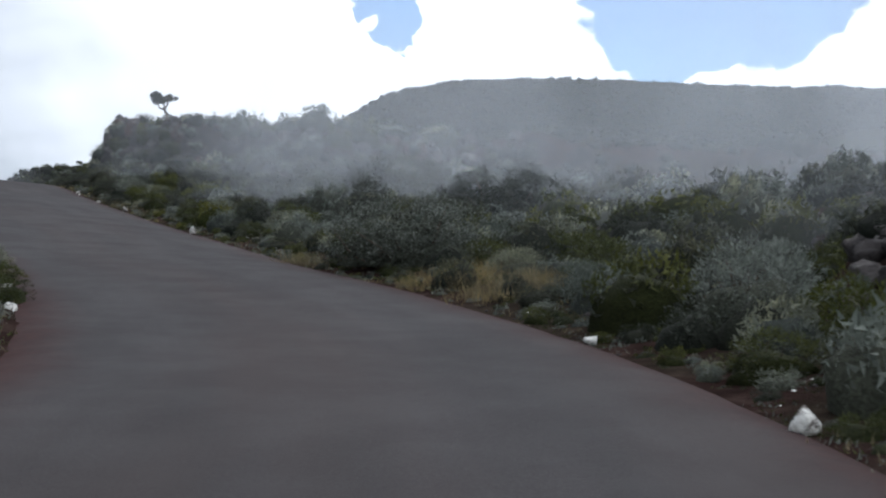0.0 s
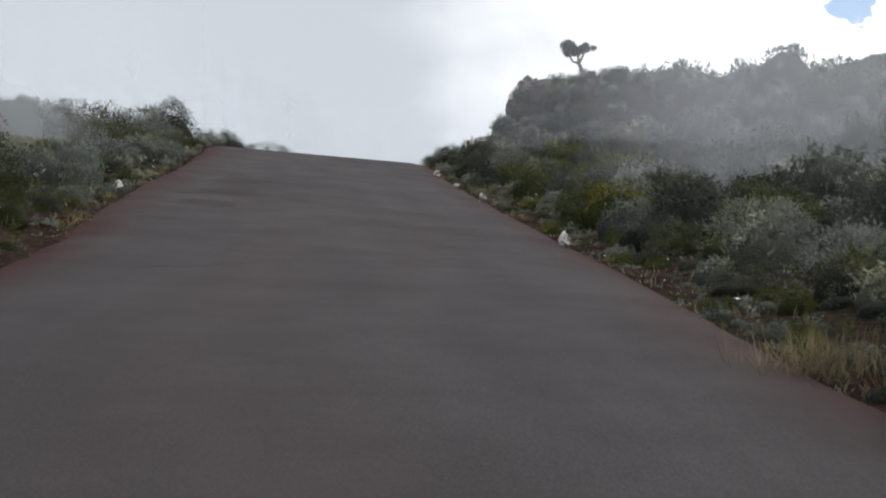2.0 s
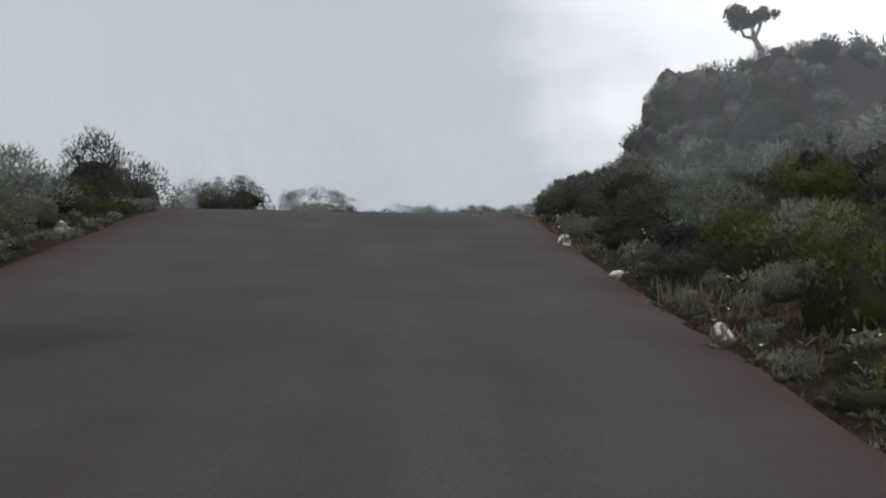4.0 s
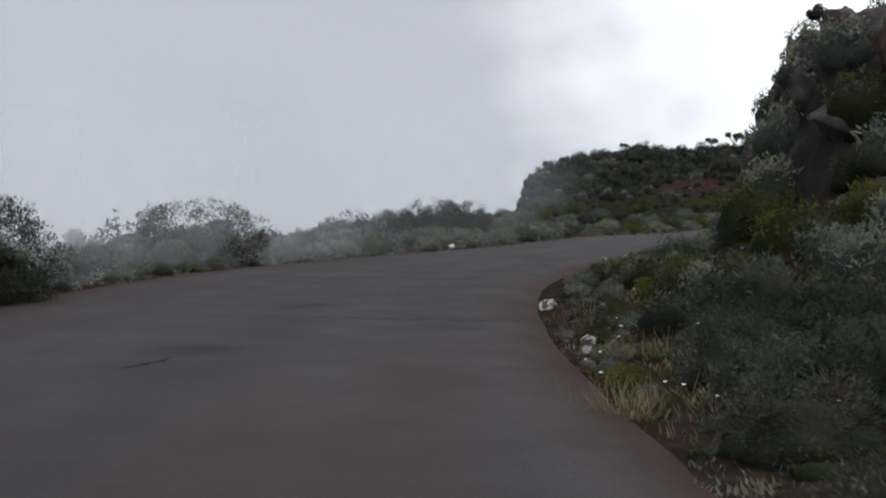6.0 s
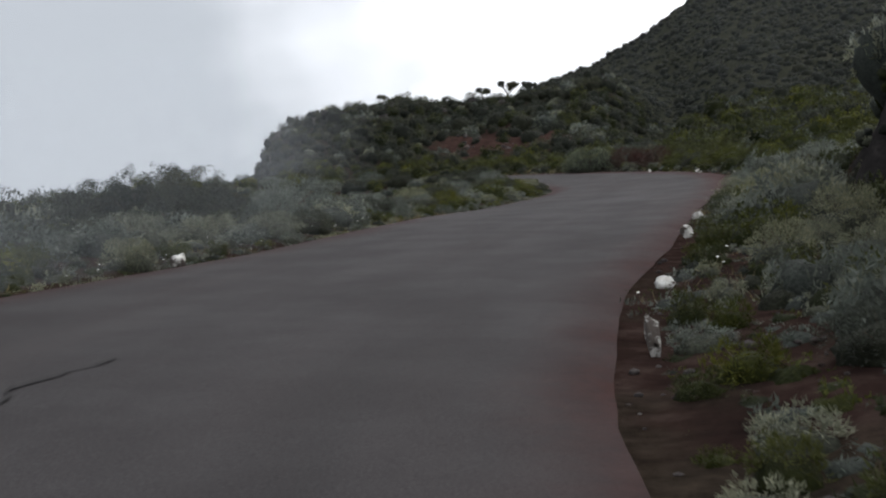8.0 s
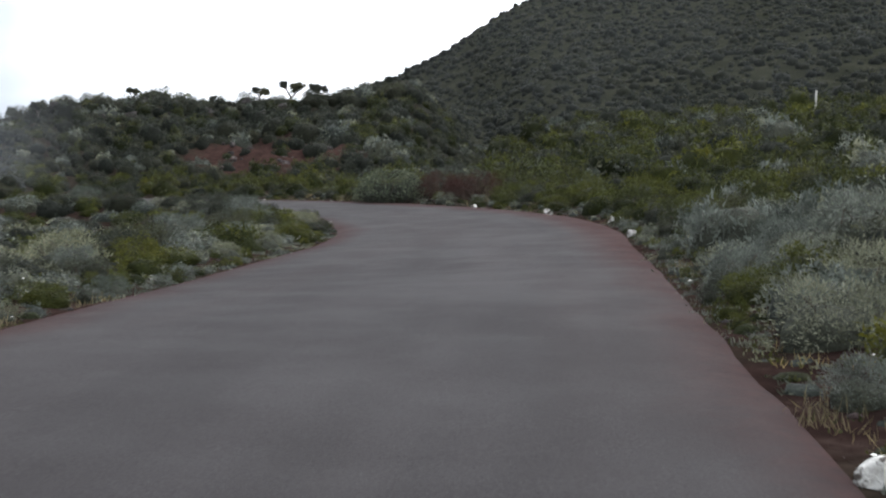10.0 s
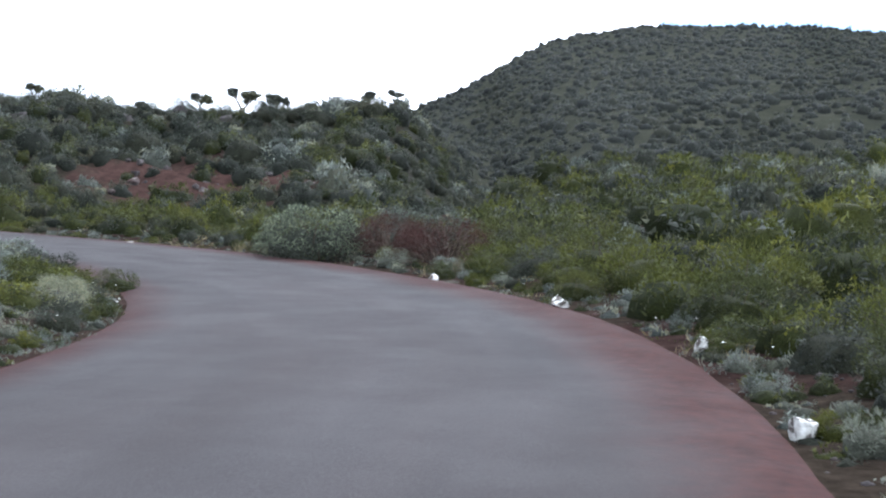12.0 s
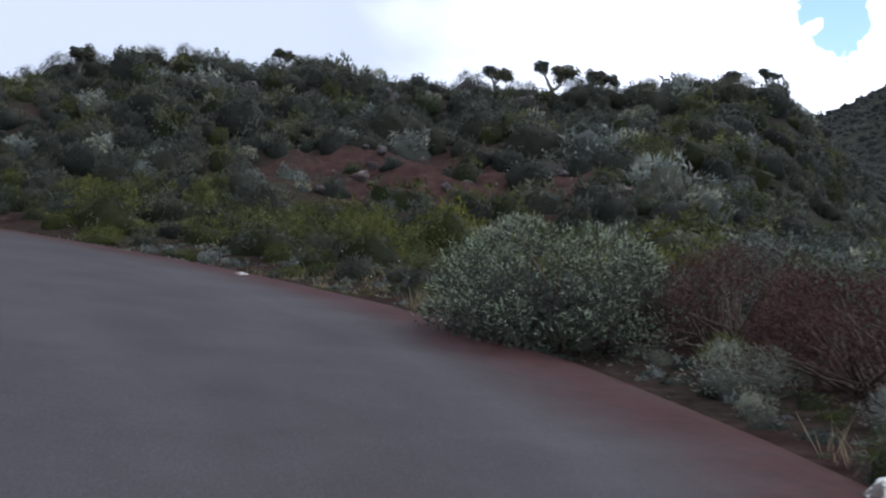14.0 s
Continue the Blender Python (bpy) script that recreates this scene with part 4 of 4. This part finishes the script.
for n, (x, y, tall, crowns, lean) in enumerate([
    (-14.4, 66.2, 1.45, 2, -0.25), (-18.4, 72.8, 0.8, 1, -0.1), (-7.8, 66.5, 1.0, 2, 0.1), (-4.2, 67.2, 0.9, 1, 0.0), (0.5, 68.0, 1.0, 2, 0.1),
    (-36.0, 157.6, 1.6, 1, 0.05), (-37.6, 156.4, 1.25, 1, 0.0), (-34.4, 158.2, 1.2, 2, 0.0), (-40.6, 156.2, 0.9, 1, 0.1), (-30.6, 160.6, 1.0, 2, 0.25),
    (-49.3, 143.2, 0.9, 1, -0.1), (-47.6, 147.5, 1.0, 2, 0.0), (-44.6, 154.6, 1.1, 1, 0.0), (-50.6, 152.0, 1.2, 2, 0.0), (-29.2, 160.0, 0.9, 1, 0.2),
    (-27.0, 61.0, 1.0, 2, 0.1), (-34.5, 77.6, 1.2, 1, 0.0), (-13.4, 55.2, 0.9, 2, 0.0),
]):
    ridge_tree(x, y, tall, crowns, 300 + n, lean)


# ---------------------------------------------------------------- stones
def stone_mesh(name, seed, material, level=2, amp=0.22, box=0.55, vary=0.3):
    """A broken block: a ball squared off by a few flat cuts and roughened."""
    r0 = np.random.default_rng(seed)
    v, f = ICO[level]
    v = v.copy()
    for _ in range(20):
        d = unit(r0.normal(size=3))
        far = r0.uniform(box, box + vary)
        over = np.maximum(v @ d - far, 0)
        v -= over[:, None] * d
    v *= 1 + amp * 0.25 * r0.normal(size=(len(v), 1))
    return array_mesh(name, v, f, material)


MARKERS = [stone_mesh("marker_stone", 40 + n, LIME, 3, 0.12, 0.48, 0.35) for n in range(6)]
# x, y, half width, height of the top above the ground
STONES = [
    (2.53, 9.0, 0.13, 0.30), (1.72, 14.5, 0.11, 0.20), (0.3, 21.8, 0.12, 0.16), (-6.45, 33.6, 0.11, 0.32), (-10.25, 41.5, 0.12, 0.28), (-12.1, 45.3, 0.12, 0.16),
    (-13.65, 48.0, 0.11, 0.26), (-19.5, 61.3, 0.10, 0.34), (-21.4, 65.6, 0.15, 0.30), (-22.88, 73.5, 0.08, 0.40), (-22.9, 77.4, 0.15, 0.22), (-22.75, 83.3, 0.10, 0.30),
    (-22.6, 87.2, 0.15, 0.24), (-21.42, 107.4, 0.13, 0.30), (-21.35, 112.4, 0.10, 0.36), (-22.65, 117.55, 0.15, 0.26), (-24.75, 122.2, 0.15, 0.24), (-32.9, 130.7, 0.16, 0.16),
    (-5.3, 16.6, 0.12, 0.22), (-6.1, 18.6, 0.12, 0.26), (-7.1, 20.8, 0.11, 0.24), (-9.65, 25.4, 0.13, 0.26), (-14.45, 35.2, 0.12, 0.24), (-17.3, 40.2, 0.11, 0.24),
    (-19.4, 45.4, 0.12, 0.28), (-28.98, 80.1, 0.13, 0.36), (-30.2, 117.2, 0.11, 0.22), (-31.4, 121.6, 0.11, 0.20),
    (-37.4, 126.4, 0.12, 0.24), (-39.6, 127.0, 0.12, 0.24), (-40.8, 127.4, 0.12, 0.24), (-42.1, 127.8, 0.12, 0.24),
]
for n, (x, y, w, h) in enumerate(STONES):
    ob = new("marker_stone", MARKERS[n % 6])
    ob.matrix_world = pose(x, y, ground_at(x, y) + 0.36 * h - 0.04, 4 * (n % 3) - 4, 5 * (n % 4) - 8, 47 * n) @ Matrix.Diagonal((w * 1.1, w * 0.9, h * 0.54, 1))
    tall = h > 2.6 * w
    tagged(ob, "tall limewashed white marker stone on the road verge" if tall else "squat limewashed white marker stone with flaking paint on the verge", "stone", "marker stones along the road")

BOULDERS = [stone_mesh("boulder", 60 + n, ROCK, 3, 0.30, 0.48, 0.26) for n in range(8)]
rb = np.random.default_rng(77)
spots = []
for _ in range(70):  # on the first bluff's wall and foot
    x = rb.uniform(-18.4, 4)
    y = float(np.interp(x, [-22, -19, -14, -6, 5], [74, 71.5, 65.0, 64.0, 66])) + rb.normal() * 1.5 - 0.6
    spots.append((x, y, rb.uniform(0.3, 0.85 if x < -16 else 0.6)))
for _ in range(18):  # crags at its corner
    spots.append((rb.uniform(-19.6, -17.8), rb.uniform(69.5, 73.5), rb.uniform(0.25, 0.45)))
for _ in range(46):  # along the second ridge
    x = rb.uniform(-52, -28)
    spots.append((x, 157.0 - float(np.interp(x, [-54, -44, -36, -20], [11, 4, 0, -4])) + rb.normal() * 1.6, rb.uniform(0.25, 0.62)))
for _ in range(60):  # lava rubble near the start, and loose on the scar
    spots.append((rb.normal() * 1.5 + 8.0, rb.normal() * 2.4 + 22.5, rb.uniform(0.12, 0.42)))
for _ in range(30):
    spots.append((rb.normal() * 2.4 - 34.4, rb.normal() * 1.5 + 144.4, rb.uniform(0.12, 0.35)))
for _ in range(70):  # a heap of lava blocks by the start
    spots.append((rb.normal() * 0.9 + 6.2, rb.normal() * 1.5 + 15.2, rb.uniform(0.14, 0.42)))
for n, (x, y, r) in enumerate(spots):
    ob = new("boulder", BOULDERS[n % 8])
    crag = 1.5 if 70 <= n < 88 else 1.0 if n < 70 else 0.8  # the bluff's rocks stand on end
    ob.matrix_world = pose(x, y, ground_at(x, y) + 0.12 * r, rb.normal() * 12, rb.normal() * 12, 61 * n) @ Matrix.Diagonal((r, r * rb.uniform(0.7, 1.1), r * crag * rb.uniform(0.75, 1.2), 1))
    tagged(ob, "dark weathered lava boulder on the slope", "boulder", "lava boulders")

# ---------------------------------------------------------------- low growth on the verges
def tufts(name, rows, blade_count, length, width, material, label, category, up=1.1):
    r0 = np.random.default_rng(len(rows))
    a = np.array(rows)
    at = np.repeat(np.column_stack([a, height(a[:, 0], a[:, 1])]), blade_count, 0)
    at[:, :2] += r0.normal(size=(len(at), 2)) * 0.07
    at[:, 2] -= 0.02
    d = unit(r0.normal(size=(len(at), 3)) * [0.6, 0.6, 0.2] + [0, 0, up])
    v, f = blades(r0, at, d, length, width, 0.15)
    return tagged(new(name, array_mesh(name, v, f, material)), label, category, kind="stuff")


N = 190000
cand = np.stack([rng.uniform(-46, 8, N), rng.uniform(5, 135, N)], 1)
ci, cl = near_road(cand[:, 0], cand[:, 1])
coff = np.where(cl > 0, cl - R_L[ci], -cl - R_R[ci])
dens = lattice(cand[:, 0], cand[:, 1], 2.3, 31)
bare_verge = (cl < 0) & (cand[:, 1] > 63) & (cand[:, 1] < 88)
ok = (coff > 0.04) & (coff < 2.6) & (rng.random(len(cand)) < np.exp(-coff / 1.3) + 0.12) & (dens > -0.35)
ok &= ~(bare_verge & (coff < 1.2) & (rng.random(len(cand)) < 0.4))
pts = cand[ok]
share = lattice(pts[:, 0], pts[:, 1], 3.1, 33) + 0.4 * rng.normal(size=len(pts)) + 0.3 * (pts[:, 1] < 60)
tufts("dry_grass", pts[share > 0.62], 9, 0.13, 0.004, STUFF_MAT["straw"], "dry straw-coloured grass tufts along the road edge", "grass")
tufts("low_herbs", pts[(share <= 0.62) & (share > 0.0)], 16, 0.065, 0.008, STUFF_MAT["olive"], "low green herbs growing on the road verge", "herbs", 0.6)
tufts("grey_herbs", pts[share <= 0.0], 16, 0.075, 0.007, STUFF_MAT["silver"], "low silvery herbs growing on the road verge", "herbs", 0.8)

# clumps of tall dry grass
clump = np.vstack([[x, y] + rng.normal(size=(n, 2)) * w for x, y, w, n in ((-2.7, 25.5, 0.22, 30), (1.0, 19.4, 0.42, 90), (0.4, 21.4, 0.5, 110), (1.6, 20.6, 0.4, 60), (-10.8, 43.3, 0.2, 12), (-17.9, 57.3, 0.3, 16), (-18.9, 60.2, 0.25, 5), (-19.9, 62.6, 0.2, 5), (-20.6, 64.2, 0.2, 4), (-24.4, 123.4, 0.3, 14), (-29.6, 129.4, 0.3, 18))])
tufts("tall_dry_grass", clump, 12, 0.30, 0.003, STUFF_MAT["straw"], "clumps of tall straw-coloured grass among the shrubs", "grass", 1.6)

# white flowers on thin stalks
pick_f = pts[rng.random(len(pts)) < np.where((pts[:, 1] > 60) & (pts[:, 1] < 90), 0.10, 0.04)]
zf = height(pick_f[:, 0], pick_f[:, 1]) + rng.uniform(0.05, 0.24, len(pick_f))
fv, ff, n = [], [], 0
for (x, y), z in zip(pick_f, zf):
    r = rng.uniform(0.012, 0.022)
    ring = [(x + r * math.cos(q * 1.047), y + r * math.sin(q * 1.047), z) for q in range(6)]
    fv += ring + [(x, y, z + r * 0.4), (x, y, z - 0.22)]
    ff += [(n + q, n + (q + 1) % 6, n + 6) for q in range(6)]
    n += 8
tagged(new("white_wildflowers", array_mesh("white_wildflowers", np.array(fv), np.array(ff), PETAL)), "tiny white wildflowers scattered over the verge", "flowers", kind="stuff")

# loose gravel on the verges and the road's dusty edge
N = 60000
cand = np.stack([rng.uniform(-46, 8, N), rng.uniform(5, 135, N)], 1)
ci, cl = near_road(cand[:, 0], cand[:, 1])
coff = np.where(cl > 0, cl - R_L[ci], -cl - R_R[ci])
sel = (coff > 0.05) & (coff < 1.8)
gp = cand[sel]
gz = height(gp[:, 0], gp[:, 1])
pebble_v, pebble_f = ICO[1]
gv, gf = [], []
for n, ((x, y), z) in enumerate(zip(gp, gz)):
    r = rng.lognormal(-4.0, 0.5)
    gv.append(pebble_v * [r, r * 0.8, r * 0.6] + [x, y, z + r * 0.2])
    gf.append(pebble_f + n * len(pebble_v))
tagged(new("gravel", array_mesh("gravel", np.vstack(gv), np.vstack(gf), ROCK)), "loose dark lava gravel on the verges", "gravel", kind="stuff")


# ---------------------------------------------------------------- road details
def crack(points, width, seed):
    """A thin open crack that lies on the asphalt."""
    r0 = np.random.default_rng(seed)
    p = []
    for (x0, y0), (x1, y1) in zip(points, points[1:]):
        for q in np.linspace(0, 1, 8, endpoint=False):
            p.append((x0 + (x1 - x0) * q, y0 + (y1 - y0) * q))
    p = np.array(p) + r0.normal(size=(len(p), 2)) * 0.03
    t = unit(np.gradient(p, axis=0))
    nrm = np.stack([-t[:, 1], t[:, 0]], 1) * (width * r0.uniform(0.4, 1.2, len(p)))[:, None]
    a, b = p + nrm, p - nrm
    v = [(x, y, road_z(x, y) + 0.018) for x, y in np.concatenate([a, b])]
    m = len(p)
    f = [(i, i + 1, m + i + 1, m + i) for i in range(m - 1)]
    ob = mesh_object("road_crack", v, f, CRACK, smooth=False)
    ob.parent = road
    ob["label"] = "thin dark crack in the asphalt"
    return ob


for n, (pts_c, w) in enumerate([
    ([(-4.6, 19.5), (-4.15, 19.45), (-3.7, 19.4)], 0.012), ([(-22.1, 57.2), (-22.15, 57.9), (-22.3, 58.2)], 0.02),
    ([(-24.7, 62.2), (-23.9, 62.4), (-22.53, 62.77), (-21.23, 63.27)], 0.016), ([(-24.28, 63.82), (-24.12, 64.1), (-24.06, 64.3)], 0.03), ([(-26.0, 70.5), (-26.4, 71.6), (-26.3, 73.0)], 0.02), ([(-9.0, 27.4), (-8.5, 27.9), (-8.2, 28.8)], 0.012),
]):
    crack(pts_c, w, 500 + n)

# a post on the far slope
v, f = tube([(0, 0, -0.3), (0, 0, 0.9), (0.02, 0, 1.9)], [0.07, 0.07, 0.06], 8)
post = new("post", array_mesh("post", v, f, POST, True))
post.matrix_world = pose(-3.9, 162.6, ground_at(-3.9, 162.6), 0, 1.5, 0)
tagged(post, "pale weathered wooden post on the scrubby slope", "post")

# ---------------------------------------------------------------- drifting mist
def mist_material(name, thick):
    """A veil: light scattered forward and back, thinning out towards the edges of the sheet."""
    k = Mat(name, 1.0, 0.0)
    uvm = k.n.new("ShaderNodeUVMap")
    uvm.uv_map = "sheet"
    sm = k.n.new("ShaderNodeSeparateXYZ")
    k.l.new(uvm.outputs["UV"], sm.inputs["Vector"])
    ends = k.math("MULTIPLY", k.span(sm.outputs["X"], 0.0, 0.10), k.span(sm.outputs["X"], 1.0, 0.90))
    tops = k.math("MULTIPLY", k.span(sm.outputs["Y"], 0.0, 0.62), k.span(sm.outputs["Y"], 1.0, 0.8))
    wisp = k.span(k.noise(0.16, 5, 0.5), 0.28, 0.62, 0.35, 1.0)
    amount = k.math("MULTIPLY", k.math("MULTIPLY", ends, tops), k.math("MULTIPLY", wisp, thick))
    fog_d, fog_t, fog_c = k.n.new("ShaderNodeBsdfDiffuse"), k.n.new("ShaderNodeBsdfTranslucent"), k.n.new("ShaderNodeBsdfTransparent")
    for n in (fog_d, fog_t):
        n.inputs["Color"].default_value = (0.86, 0.90, 0.95, 1)
    half, veil = k.n.new("ShaderNodeMixShader"), k.n.new("ShaderNodeMixShader")
    half.inputs[0].default_value = 0.55
    k.l.new(fog_d.outputs[0], half.inputs[1])
    k.l.new(fog_t.outputs[0], half.inputs[2])
    k.l.new(amount, veil.inputs[0])
    k.l.new(fog_c.outputs[0], veil.inputs[1])
    k.l.new(half.outputs[0], veil.inputs[2])
    k.l.new(veil.outputs[0], k.n["Material Output"].inputs["Surface"])
    return k.m


MIST = mist_material("mist", 0.30)
k = Mat("cloud_bank", 1.0, 0.0)
uvm = k.n.new("ShaderNodeUVMap")
uvm.uv_map = "sheet"
sm = k.n.new("ShaderNodeSeparateXYZ")
k.l.new(uvm.outputs["UV"], sm.inputs["Vector"])
solid = k.math("MULTIPLY", k.span(sm.outputs["X"], 0.0, 0.10), k.span(sm.outputs["Y"], 1.0, 0.62))
# an even grey glow stands in for daylight on the cloud
cloud_e, cloud_t, cloud_m = k.n.new("ShaderNodeEmission"), k.n.new("ShaderNodeBsdfTransparent"), k.n.new("ShaderNodeMixShader")
cloud_e.inputs["Color"].default_value = (0.47, 0.505, 0.545, 1)
k.l.new(solid, cloud_m.inputs[0])
k.l.new(cloud_t.outputs[0], cloud_m.inputs[1])
k.l.new(cloud_e.outputs[0], cloud_m.inputs[2])
k.l.new(cloud_m.outputs[0], k.n["Material Output"].inputs["Surface"])
CLOUD = k.m


def mist_bank(line, low, high, seed, head=0.1, tail=0.1, peak=0.1, material=None):
    """A thin drifting veil of cloud that hangs along a line on the plan."""
    p = smooth_rows(line, 12)
    rows = 14
    vv, uu = [], []
    for i, (x, y) in enumerate(p):
        for j in range(rows):
            h = j / (rows - 1)
            vv.append((x, y, low + (high - low) * h))
            t_ = i / (len(p) - 1)
            uu.append((float(np.interp(t_, [0, head, 1 - tail, 1], [0, peak, peak, 0])), h))
    ids = np.arange(len(p) * rows).reshape(len(p), rows)
    q = np.stack([ids[:-1, :-1], ids[1:, :-1], ids[1:, 1:], ids[:-1, 1:]], -1).reshape(-1, 4)
    ob = mesh_object("mist", np.array(vv), q, material or MIST)
    lay = ob.data.uv_layers.new(name="sheet")
    vi = np.empty(len(ob.data.loops), int)
    ob.data.loops.foreach_get("vertex_index", vi)
    lay.data.foreach_set("uv", np.array(uu)[vi].ravel().astype(np.float32))
    ob.visible_shadow = False
    return tagged(ob, "thin veil of drifting grey mist over the slope", "mist", kind="stuff")


# before the first bluff and over the shelf east of the road
mist_bank([(-15.6, 52.5), (-4, 53.5), (12, 52.5), (30, 53.5), (60, 50.5)], -6.0, 15.0, 0, 0.05, peak=0.048)
for n, y0 in enumerate((21.0, 31.0)):
    mist_bank([(0.8 - 5.6 * n, y0), (12, y0 + 0.5), (24, y0), (42, y0 + 1)], -4.0, 11.0 + n, 11 + n, 0.35, peak=0.075)
mist_bank([(-8.8, 40), (4, 40.5), (14, 40), (26, 41), (44, 40)], -6.0, 12.0, 9, 0.06, peak=0.068)
brink = [i for i in range(0, len(R_XY), 7) if 51 < R_XY[i, 1] < 92]
mist_bank([tuple(R_XY[i] + R_N[i] * (R_L[i] + 0.35)) for i in brink], -1.0, 10.0, 20, 0.3, 0.5)
# west of the road, where the cloud rises out of the valley
for n, (y0, out) in enumerate(((27, 0.8), (40, 0.6), (54, 0.5), (70, 0.5))):
    i = int(np.argmin(np.abs(R_XY[:, 1] - y0)))
    ax, ay = R_XY[i] + R_N[i] * (R_L[i] + out)
    mist_bank([(ax, ay), (ax - 8, ay + 1.5), (ax - 20, ay + 4), (ax - 42, ay + 9)], R_Z[i] - 6.0, R_Z[i] + 5.5, 20 + n, 0.12, 0.1)
mist_bank([(-84, 139), (-70, 138), (-56, 136.5), (-40, 135)], 1.0, 16.0, 6, peak=0.05)
# cloud that fills the valley far below
mist_bank([(-80, -190), (-120, -60), (-128, 120), (-130, 260), (-150, 430)], -110.0, 120.0, 40, 0.2, 0.12, material=CLOUD)
# thin sheet added to stand in for aerial haze before the mountain
mist_bank([(-75, 176), (-30, 172), (40, 176), (120, 172), (190, 165)], -30.0, 90.0, 50, peak=0.016)
